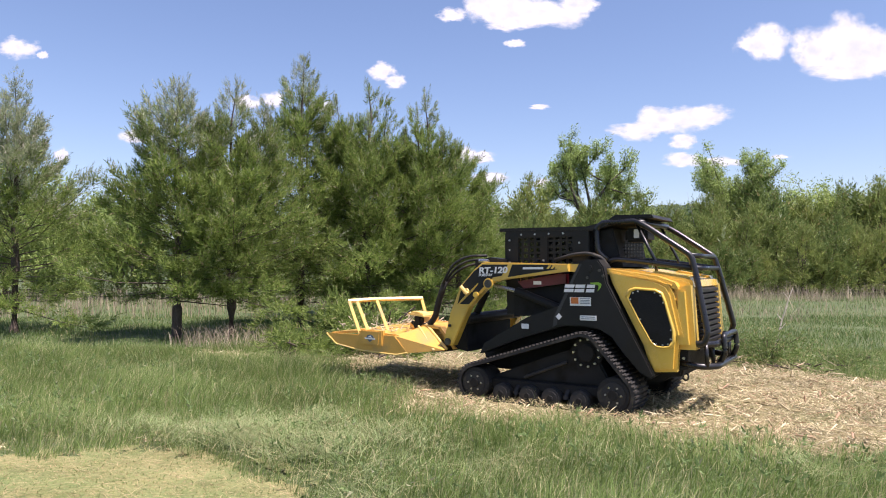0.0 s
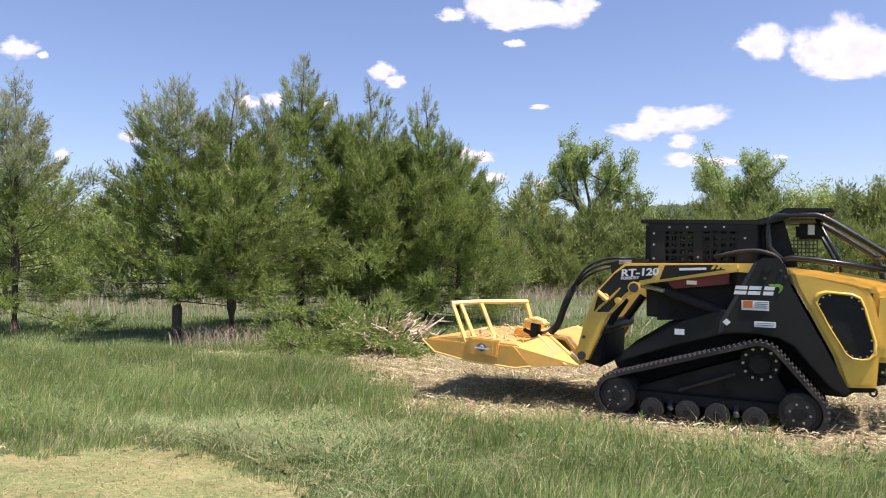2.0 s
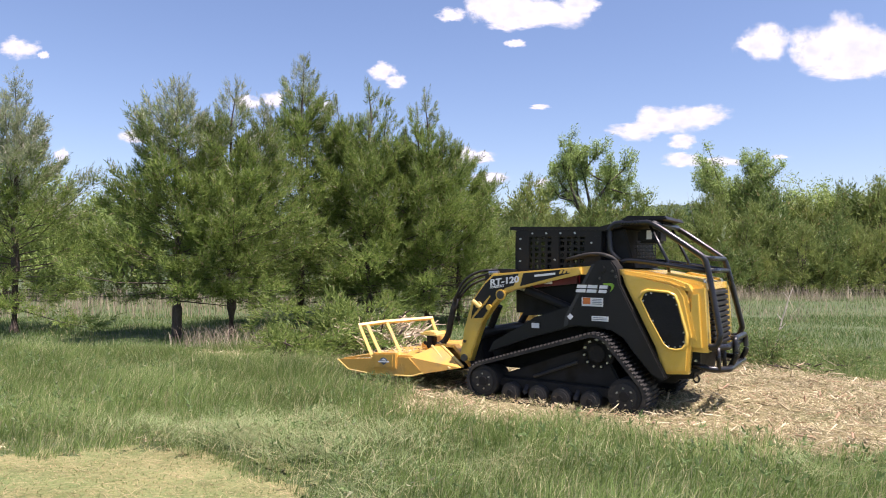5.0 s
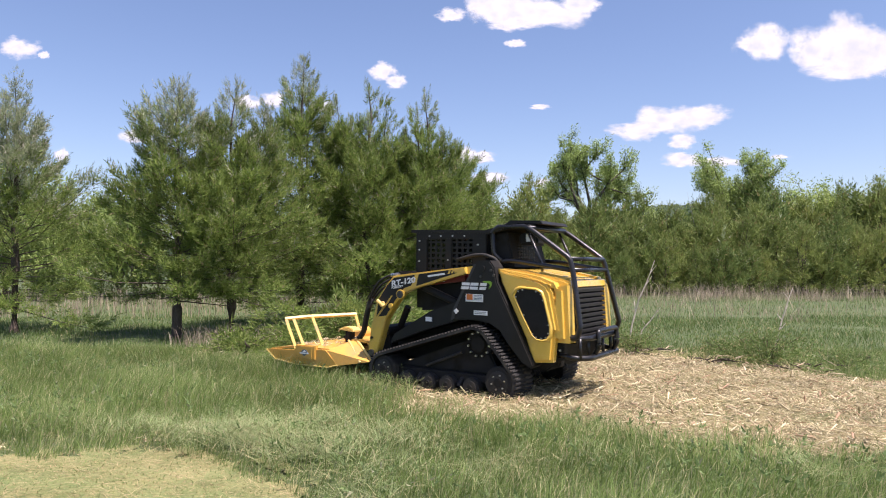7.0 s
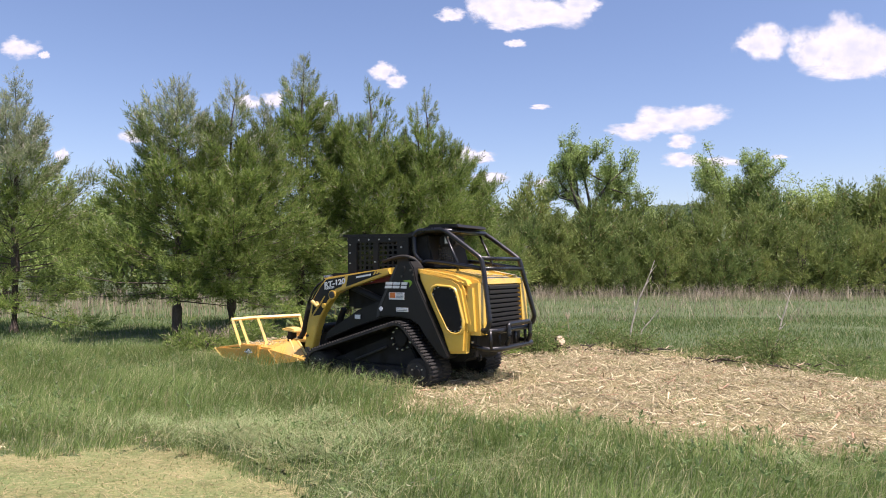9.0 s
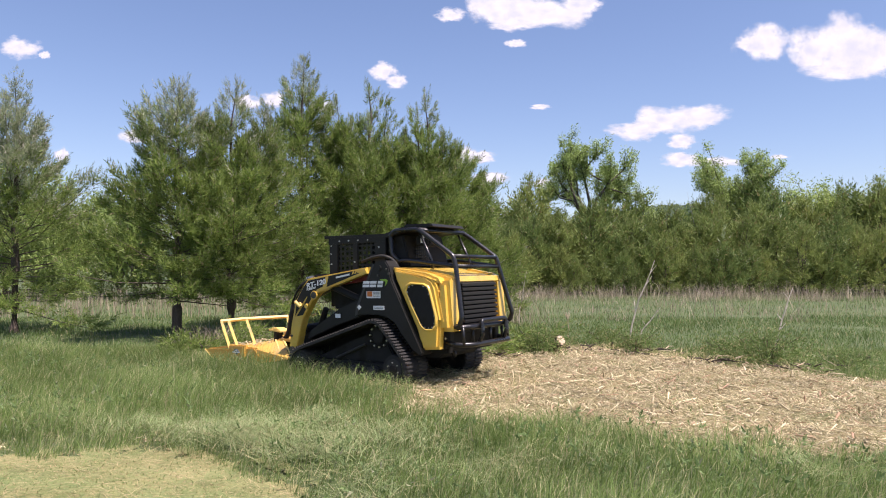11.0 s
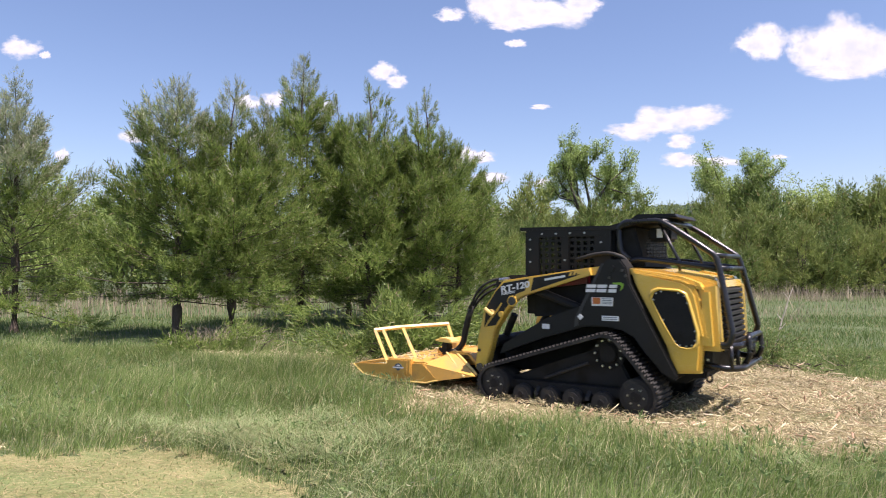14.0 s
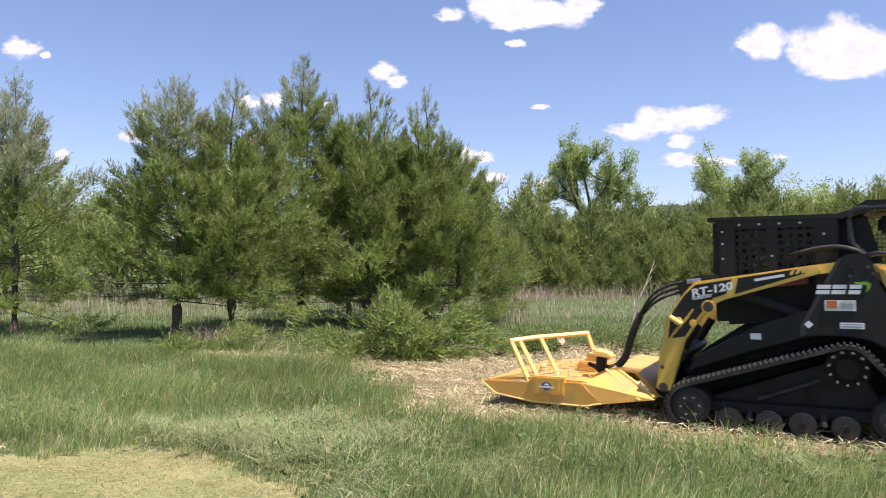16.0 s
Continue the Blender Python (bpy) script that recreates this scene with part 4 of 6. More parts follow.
def cedar(place, height, radius, seed, shoots, size=0.34, skirt=0.14, material=None, tops=1, label="", group="", needles=17, top_thin=0.8, upright=0.0, width=0.095):
    """A cedar: a bent trunk, limbs that sweep out and up, and pointed shoots along them."""
    rng = np.random.default_rng(seed)
    root = new("cedar_tree")
    tagged(root, label or "dense green eastern cedar with ragged pointed top", "tree", group)
    bm = bmesh.new()
    pts = [(0.08 * math.sin(1.7 * i + seed) * i / 8, 0.08 * math.cos(2.1 * i + seed) * i / 8, -0.06 + (height * 0.97 + 0.06) * i / 8) for i in range(9)]
    tube(bm, pts, 0.021 * height, 8, 0.006)
    tp = np.array(pts)
    up = np.array([0, 0, 1.0])
    leaders = [(0.0, 0.0, 1.0)]
    for k in range(tops - 1):
        b = seed + 2.4 * k
        leaders.append((math.cos(b) * radius * rng.uniform(0.14, 0.36), math.sin(b) * radius * rng.uniform(0.12, 0.3), rng.uniform(0.82, 0.96)))
    for lx, ly, lz in leaders[1:]:
        tube(bm, [(0, 0, height * 0.34), (lx * 0.6, ly * 0.6, height * 0.5), (lx, ly, height * lz)], 0.010 * height, 6, 0.005)
    limbs = int(height * 19)
    per = shoots / limbs
    bases, axes, lens, high, lit = [], [], [], [], []
    for i in range(limbs):
        u = skirt + (0.985 - skirt) * ((i + rng.uniform(0, 1)) / limbs) ** 0.92
        lead = leaders[i % len(leaders)] if u > 0.45 else leaders[0]
        k = min(1.0, (u - 0.45) / 0.35) if u > 0.45 else 0.0
        z = u * height * (1 + (lead[2] - 1) * k)
        o = np.array([np.interp(z, tp[:, 2], tp[:, 0]) + lead[0] * k, np.interp(z, tp[:, 2], tp[:, 1]) + lead[1] * k, z])
        az = i * 2.399 + rng.uniform(-0.5, 0.5)
        # width of the crown over its height: full low down, a slender point above
        full = radius * min(1.0, 0.62 + (u - skirt) * 2.2) * (1 - u) ** 1.08 * 1.46
        if len(leaders) > 1 and u > 0.45:
            full *= 1 - 0.38 * k
        reach = full * (rng.uniform(0.58, 1.0) if u < 0.66 else rng.uniform(0.45, 1.2)) + (0.34 * full + 0.12 if rng.uniform() < 0.2 else 0) + 0.05
        rise = min(0.12 + 0.52 * u, (u - skirt) * 2.2 - 0.20) + rng.uniform(-0.14, 0.14) + upright * min(1.0, 2.5 * (u - skirt))
        reach /= 1 + max(rise, 0.0) * reach / (height * (1.06 - u))
        flat = np.array([math.cos(az), math.sin(az), 0.0])
        p1 = o + flat * reach * 0.55 + up * reach * rise * 0.38
        tip = o + flat * reach + up * (reach * (rise + 0.10) + 0.10)
        tube(bm, [o, o * 0.25 + p1 * 0.5 + tip * 0.25, tip], 0.004 + 0.006 * reach, 5 if needles > 11 else 3, 0.003)
        thin = 1 - 0.62 * min(max((u - 0.66) / 0.25, 0.0), 1.0)
        m = max(5, int(per * (0.35 + 1.3 * reach / radius) * rng.uniform(0.8, 1.25) * thin))
        # side branchlets, alternately left and right; a shoot belongs to one of them or to the tip
        twigs = max(2, int(2 + reach * 3.6))
        pick = rng.integers(0, twigs + 1, m)
        along = rng.uniform(0, 1, m) ** 0.8
        tipped = pick == twigs
        f = np.where(tipped, 0.62 + 0.40 * along, 0.22 + 0.70 * (pick + 0.5) / twigs)
        p = o * ((1 - f) ** 2)[:, None] + p1 * (2 * f * (1 - f))[:, None] + tip * (f * f)[:, None]
        t = (p1 - o) * (1 - f)[:, None] + (tip - p1) * f[:, None]
        t /= np.linalg.norm(t, axis=1, keepdims=True) + 1e-9
        side = np.cross(t, up)
        hand = np.where(tipped, 0.0, np.where(pick % 2 == 0, 1.0, -1.0) * (0.75 + 0.25 * np.sin(pick * 7.3 + i)))
        stand = np.where(tipped, 0.12, 0.30 + 0.35 * np.sin(pick * 4.1 + i * 1.7))
        way = t * 0.75 + side * hand[:, None] + up * stand[:, None]
        way /= np.linalg.norm(way, axis=1, keepdims=True) + 1e-9
        out = np.where(tipped, 0.0, along * (0.16 + 0.38 * reach * (1.1 - f)))
        p = p + way * out[:, None] + rng.normal(size=(m, 3)) * (0.045 + 0.03 * reach) * (1.15 - along)[:, None]
        q = way + t * 0.25 + up * (0.16 + 0.5 * upright + 0.30 * u) + rng.normal(size=(m, 3)) * 0.26
        q[tipped] += up * 0.30 + t[tipped] * 0.35
        f = np.maximum(along, 0.3)
        ln = size * rng.uniform(0.6, 1.25, m) * np.where(tipped, 1.25, 1.12 - 0.3 * along) * (1.25 if u < 0.75 else max(0.45, 1.25 - (u - 0.75) * 3.2))
        bases.append(p)
        axes.append(q)
        lens.append(ln)
        high.append(p[:, 2] / height)
        lit.append(f)
    # the leading shoots end in thin spires
    for lx, ly, lz in leaders:
        top = np.array([(pts[-1][0] if lz == 1 else 0) + lx, (pts[-1][1] if lz == 1 else 0) + ly, height * lz * 0.90])
        m = 26
        f = np.linspace(0, 1, m)
        a = np.arange(m) * 2.4
        bases.append(top + up[None] * (f * height * 0.085)[:, None])
        axes.append(np.stack([np.cos(a), np.sin(a), 0.7 + f * 1.6], 1))
        lens.append((0.30 - 0.17 * f) * rng.uniform(0.8, 1.2, m))
        high.append(np.full(m, 0.97))
        lit.append(f)
    part("trunk", bm, BARK, root)
    b, a, ln, hi, f = (np.concatenate(c) for c in (bases, axes, lens, high, lit))
    keep = b[:, 2] > 0.15
    b, a, ln, hi, f = b[keep], a[keep], ln[keep], hi[keep], f[keep]
    v, t = plumes(rng, b, a, ln, needles, width)
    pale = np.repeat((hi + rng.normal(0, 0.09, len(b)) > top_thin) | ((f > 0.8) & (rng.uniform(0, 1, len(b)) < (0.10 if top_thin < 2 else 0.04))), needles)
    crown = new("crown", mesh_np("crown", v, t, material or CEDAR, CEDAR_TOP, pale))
    crown.parent = root
    root.matrix_basis = pose(*place)
    return root


def broadleaf(place, height, spread, seed, limbs, leaves, leaf=0.2, bare=0.35, label="", material=None, lean=0.0, shoots=(4, 4), puff=1.0):
    """A cottonwood: crooked dark limbs that fork twice, leaf sprays round their ends, sky between them."""
    rng = np.random.default_rng(seed)
    root = new("cottonwood_tree")
    tagged(root, label or "tall bright green cottonwood with dark forked limbs", "tree", "far trees")
    bm = bmesh.new()
    fork = Vector((lean * 0.3, 0, height * bare))
    tube(bm, [(0, 0, -0.1), (lean * 0.2 + 0.15, 0.1, height * bare * 0.5), fork], 0.032 * height, 8, 0.022 * height)
    ends = []

    def grow(p, d, length, r, level):
        mid = p + d * length * 0.5 + Vector(rng.normal(0, 0.09 * length, 3))
        q = p + d * length + Vector((0, 0, 0.08 * length))
        tube(bm, [p, mid, q], r, 5, r * 0.55)
        if level == 2:
            ends.append((mid.lerp(q, 0.4), q))
            return
        for k in range(shoots[level]):
            w = Vector(rng.normal(0, 0.55, 3)) + Vector((0, 0, 0.30))
            start = mid.lerp(q, rng.uniform(0.1, 1.0)) if k else q
            grow(start, (d + w).normalized(), length * rng.uniform(0.45, 0.75), r * 0.5, level + 1)
            if k:
                ends.append((start, start + (d + w).normalized() * length * 0.2))

    for i in range(limbs):
        az = i * 2.399 + rng.uniform(-0.4, 0.4)
        out = rng.uniform(0.35, 1.0)
        d = Vector((math.cos(az) * out * spread, math.sin(az) * out * spread * 0.7, height * (1 - bare) * rng.uniform(0.55, 1.0)))
        grow(fork, d.normalized(), d.length * 0.46, 0.012 * height, 0)
    part("trunk", bm, PALEBARK, root)
    per = max(leaves // len(ends), 8)
    pts = []
    for a, b in ends:
        f = rng.uniform(0, 1.15, (per, 1))
        rad = spread * rng.uniform(0.035, 0.075) * puff
        pts.append(np.array(a) * (1 - f) + np.array(b) * f + np.clip(rng.normal(size=(per, 3)), -1.3, 1.3) * rad * np.array([1, 1, 1.15]))
    p = np.concatenate(pts)
    n = len(p)
    d1, d2 = rng.normal(size=(n, 3)), rng.normal(size=(n, 3))
    d1 /= np.linalg.norm(d1, axis=1, keepdims=True)
    d2 /= np.linalg.norm(d2, axis=1, keepdims=True)
    s = (leaf * rng.uniform(0.6, 1.3, n))[:, None]
    v = np.stack([p - d1 * s * 0.5, p + d2 * s * 0.45, p + d1 * s * 0.6], 1).reshape(-1, 3)
    crown = new("crown", mesh_np("crown", v, np.arange(3 * n).reshape(-1, 3), material or COTTON))
    crown.parent = root
    root.matrix_basis = pose(*place)
    return root


NEAR = "row of near cedars"
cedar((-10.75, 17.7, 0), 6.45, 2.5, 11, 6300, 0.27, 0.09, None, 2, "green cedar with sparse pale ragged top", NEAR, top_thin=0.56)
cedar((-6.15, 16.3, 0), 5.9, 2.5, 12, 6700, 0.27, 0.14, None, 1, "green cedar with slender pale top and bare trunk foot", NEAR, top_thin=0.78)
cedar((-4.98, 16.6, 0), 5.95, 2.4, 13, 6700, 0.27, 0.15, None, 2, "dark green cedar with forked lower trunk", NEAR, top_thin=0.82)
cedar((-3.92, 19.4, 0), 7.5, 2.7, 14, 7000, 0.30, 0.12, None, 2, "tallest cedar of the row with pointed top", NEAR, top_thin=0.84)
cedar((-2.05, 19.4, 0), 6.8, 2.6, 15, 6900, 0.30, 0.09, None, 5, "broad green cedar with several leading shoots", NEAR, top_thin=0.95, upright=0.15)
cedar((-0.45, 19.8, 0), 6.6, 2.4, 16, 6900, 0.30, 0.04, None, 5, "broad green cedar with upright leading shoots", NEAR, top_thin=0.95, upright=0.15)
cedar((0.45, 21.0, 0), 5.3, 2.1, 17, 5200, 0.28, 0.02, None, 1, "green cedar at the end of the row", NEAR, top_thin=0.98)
cedar((-3.2, 24.0, 0), 6.4, 2.6, 19, 2600, 0.42, 0.03, None, 2, "shaded cedar behind the row", NEAR)

# thicket at the far edge of the meadow
rng0 = random.Random(5)
FAR = "cedar thicket across the meadow"
molds = [cedar((2.6 + 1.5 * i, 43.5, 0), 4.0 + 0.35 * i, 1.9, 30 + i, 700, 0.60, -0.03, CEDAR_FAR, 2 + i % 2, "bushy green cedar in the far thicket", FAR, 10, 3.0, 0.22, 0.13) for i in range(4)]
i = 0
for dist, step, tall, x, end in ((41.6, 1.2, 0.72, 1.4, 36), (44.0, 1.5, 1.0, -7.0, 36), (48.0, 2.2, 1.30, -7.0, 36), (51.0, 2.8, 1.50, 1.0, 38), (37.0, 2.6, 0.75, -30.0, -7.0)):
    while x < end:
        x += step * rng0.uniform(0.6, 1.4)
        if dist > 47 and 14.2 < x < 17.2:
            continue
        s = rng0.uniform(0.68, 1.18) * tall
        src = molds[i % 4]
        i += 1
        ob = copy_thing(src, pose(x, dist + rng0.uniform(-0.9, 0.9), 0, 0, 0, rng0.uniform(0, 360)))
        ob.scale = (s * 1.05, s * 1.05, s)

broadleaf((10.9, 53, 0), 12.2, 4.4, 41, 7, 36000, 0.16, 0.40, puff=0.95)
broadleaf((22.2, 53, 0), 10.6, 4.6, 42, 7, 36000, 0.16, 0.34, lean=-0.8, puff=0.95)
for k, (x, y, h, w) in enumerate(((26.6, 57, 8.9, 3.8), (31.0, 55, 9.0, 4.2), (35.8, 54, 8.8, 4.2), (28.8, 53, 7.4, 3.4), (33.4, 52, 7.6, 3.4), (24.4, 54, 7.6, 3.2), (19.2, 57, 7.4, 3.2))):
    broadleaf((x, y, 0), h, w, 43 + k, 7, 14000, 0.22, 0.16, "leafy green cottonwood in the far tree belt", puff=1.9)
broadleaf((15.6, 56, 0), 6.4, 2.2, 56, 5, 3000, 0.22, 0.3, "low leafy tree with bare grey limbs")
for k, (x, y, h) in enumerate(((6.6, 55, 7.4), (4.2, 57, 6.8), (8.6, 58, 7.0), (13.2, 58, 7.2))):
    broadleaf((x, y, 0), h, 3.2, 57 + k, 7, 9000, 0.24, 0.12, "round leafy tree in the far tree belt", puff=1.9)
for k, (x, y, h) in enumerate(((-16.0, 37, 6.2), (-18.8, 35, 6.0), (-21.5, 38, 7.0), (-24.8, 40, 7.4), (-28.0, 42, 8.0), (-13.2, 40, 6.2), (-10.4, 42, 6.2), (-19.8, 43, 7.4))):
    broadleaf((x, y, 0), h, 3.0, 80 + k, 7, 8000, 0.24, 0.04, "light green leafy tree behind the cedars", shoots=(4, 3), puff=1.8)
cedar((2.6, 47, 0), 7.9, 1.5, 51, 900, 0.5, 0.05, CEDAR_FAR, 1, "dark narrow spruce-like cedar behind the row", FAR, 10, 3.0, 0.0, 0.13)


# ---------- grass, chips, weeds ----------
def field(rng, n, y0, y1, edge=0.66, margin=0.6):
    """n places spread evenly over the wedge in front of the tripod."""
    y = np.sqrt(rng.uniform(y0 ** 2, y1 ** 2, n))
    x = rng.uniform(-1, 1, n) * (y * edge + margin)
    return x, y


def grown(x, y, wob=0.42):
    """Where tall grass stands: neither on the chips nor on the mown strip."""
    a = inside(x + wob * wave(x, y, 2.2), y + wob * wave(y, x, 2.6), CHIP_AREA)
    b = inside(x + wob * wave(x, y, 2.2), y + wob * wave(y, x, 2.6), MOWN_AREA)
    return ~a & ~b


def build_grass():
    rng = np.random.default_rng(21)
    sets = []
    x, y = field(rng, 215000, 4.3, 13.5)
    k = grown(x, y) & (rng.uniform(0, 1, len(x)) < 0.75 + 0.25 * wave(x, y, 1.3))
    x, y = x[k], y[k]
    tuft = wave(x + 3.1, y, 2.6) * 0.6 + wave(y, x, 6.0) * 0.4
    hgt = (0.23 + 0.07 * wave(x, y, 0.9) + 0.05 * tuft) * rng.uniform(0.5, 1.35, len(x)) * np.where((x < -0.2) & (y > 7.8) & (y < 11.2) & (x > -4), 1.45, 1.0) * np.where((x > 0.5) & (y + 0.5 * x > 13.0), 0.55, 1.0)
    near_cut = inside(x - 0.45, y - 0.45, MOWN_AREA) | inside(x, y - 0.6, MOWN_AREA)
    hgt *= np.where(near_cut, 0.6, 1.0)
    bend = 2.5 * wave(x, y, 0.8) + rng.normal(0, 1.1, len(x))
    sets.append(blades(rng, x, y, np.full(len(x), -0.01), hgt, rng.uniform(0.003, 0.007, len(x)), rng.uniform(0.15, 1.25, len(x)), np.where(rng.uniform(0, 1, len(x)) < 0.12, 0.6, 0.0), bend))
    # thin seed stalks standing above the rest
    x, y = field(rng, 2500, 4.3, 14)
    k = grown(x, y)
    x, y = x[k], y[k]
    sets.append(blades(rng, x, y, np.zeros(len(x)), rng.uniform(0.3, 0.5, len(x)), np.full(len(x), 0.004), rng.uniform(0.1, 0.6, len(x))))
    # leafy weeds among the blades
    x, y = field(rng, 6000, 4.3, 12.0)
    k = grown(x, y) & (wave(x + 5.0, y, 1.1) + rng.normal(0, 0.35, len(x)) > 0.15)
    x, y = x[k], y[k]
    q = np.stack([x, y, rng.uniform(0.05, 0.24, len(x))], 1)
    herbs = sprays(rng, q, rng.normal(size=q.shape) * 0.7 + np.array([0, 0, 0.8]), rng.uniform(0.05, 0.12, len(x)), 6, 0.20)
    # the meadow beside and behind the tripod
    x, y = rng.uniform(-13, 13, 40000), rng.uniform(-5, 14, 40000)
    k = grown(x, y) & ~((y > 4.3) & (np.abs(x) < y * 0.66 + 0.6)) & (x ** 2 + y ** 2 > 0.5)
    x, y = x[k], y[k]
    sets.append(blades(rng, x, y, np.full(len(x), -0.01), rng.uniform(0.15, 0.3, len(x)), rng.uniform(0.006, 0.012, len(x)), rng.uniform(0.1, 0.95, len(x))))
    stuff("meadow_herbs", [herbs], HERB, "small leafy weeds growing among meadow grass", "weeds")
    stuff("tall_grass", sets, GRASS, "tall green meadow grass with fine blades", "grass")
    sets = []
    x, y = (np.concatenate(c) for c in zip(field(rng, 50000, 13.2, 23), field(rng, 34000, 23, 42)))
    k = grown(x, y)
    x, y = x[k], y[k]
    hgt = (0.13 + 0.05 * wave(x, y, 0.6)) * rng.uniform(0.6, 1.3, len(x)) * (0.8 + y / 80.0)
    sets.append(blades(rng, x, y, np.full(len(x), -0.03), hgt, rng.uniform(0.008, 0.017, len(x)), rng.uniform(0.2, 1.1, len(x))))
    stuff("meadow_grass", sets, GRASS_FAR, "green meadow grass reaching to the trees", "grass")
    # sparse grass that stands through the chips
    x, y = field(rng, 30000, 5.8, 14)
    k = ~grown(x, y) & ~inside(x, y, MOWN_AREA) & (wave(x, y, 1.6) > np.minimum(0.5 * x - 0.3, 0.45))
    x, y = x[k], y[k]
    stuff("sparse_grass", [blades(rng, x, y, np.zeros(len(x)), rng.uniform(0.05, 0.18, len(x)), rng.uniform(0.004, 0.008, len(x)), rng.uniform(0.2, 1.0, len(x)))], GRASS, "thin tufts of grass pushing through wood chips", "grass")
    # stubble and cut grass on the mown strip, and swaths thrown from it
    x, y = field(rng, 22000, 4.2, 6.6)
    k = inside(x, y, MOWN_AREA)
    x, y = x[k], y[k]
    up = blades(rng, x, y, np.zeros(len(x)), rng.uniform(0.015, 0.045, len(x)), rng.uniform(0.004, 0.007, len(x)), rng.uniform(0.6, 1.6, len(x)))
    x, y = field(rng, 40000, 4.2, 6.9)
    k = inside(x + rng.normal(0, 0.16, len(x)), y + rng.normal(0, 0.16, len(x)), MOWN_AREA) & (rng.uniform(0, 1, len(x)) < 0.55 + 0.5 * wave(x * 0.6, y * 2.2, 1.6))
    x, y = x[k], y[k]
    streak = np.where(rng.uniform(0, 1, len(x)) < 0.5, 0.0, np.pi) + 0.5 * wave(x, y, 1.2) + rng.normal(0, 0.55, len(x))
    flat = blades(rng, x, y, rng.uniform(0.008, 0.04, len(x)), rng.uniform(0.05, 0.22, len(x)), rng.uniform(0.0025, 0.006, len(x)), rng.uniform(0.7, 1.3, len(x)), 0.93, streak)
    heaps = []
    for cx, cy, rx, ry, tufts in ((-1.75, 6.35, 0.45, 0.22, 44), (-1.1, 5.95, 0.5, 0.30, 40), (-2.5, 6.75, 0.6, 0.22, 20), (-1.15, 6.6, 0.35, 0.2, 14), (-0.35, 6.3, 0.5, 0.35, 12), (-0.6, 5.2, 0.5, 0.4, 12), (-1.6, 7.2, 0.9, 0.35, 14), (-3.4, 7.0, 0.7, 0.4, 8), (0.9, 5.6, 0.9, 0.4, 8), (3.0, 5.3, 0.6, 0.3, 7)):
        for _ in range(tufts):
            n = int(rng.uniform(25, 70))
            tx, ty, way = cx + rng.normal(0, rx * 0.6), cy + rng.normal(0, ry * 0.6), rng.uniform(0, 6.28)
            f = rng.normal(0, 0.16, n)
            x, y = tx + f * math.sin(way) + rng.normal(0, 0.04, n), ty - f * math.cos(way) + rng.normal(0, 0.04, n)
            z = rng.uniform(0.05, 0.15) + rng.uniform(-0.05, 0.05, n)
            heaps.append(blades(rng, x, y, z, rng.uniform(0.15, 0.42, n), rng.uniform(0.003, 0.006, n), rng.uniform(0.7, 1.2, n), rng.uniform(0.65, 0.95, n), way + rng.normal(0, 0.7, n)))
    stuff("cut_grass", [up, flat], CUT, "pale stubble and grass clippings on mown turf", "grass")
    stuff("grass_swath", heaps, SWATH, "limp cut grass lying in swaths", "grass")


SWATH = leafy("limp_grass", (0.17, 0.24, 0.085), (0.33, 0.39, 0.18), (0.44, 0.40, 0.22), 0.2, 0.3)
build_grass()


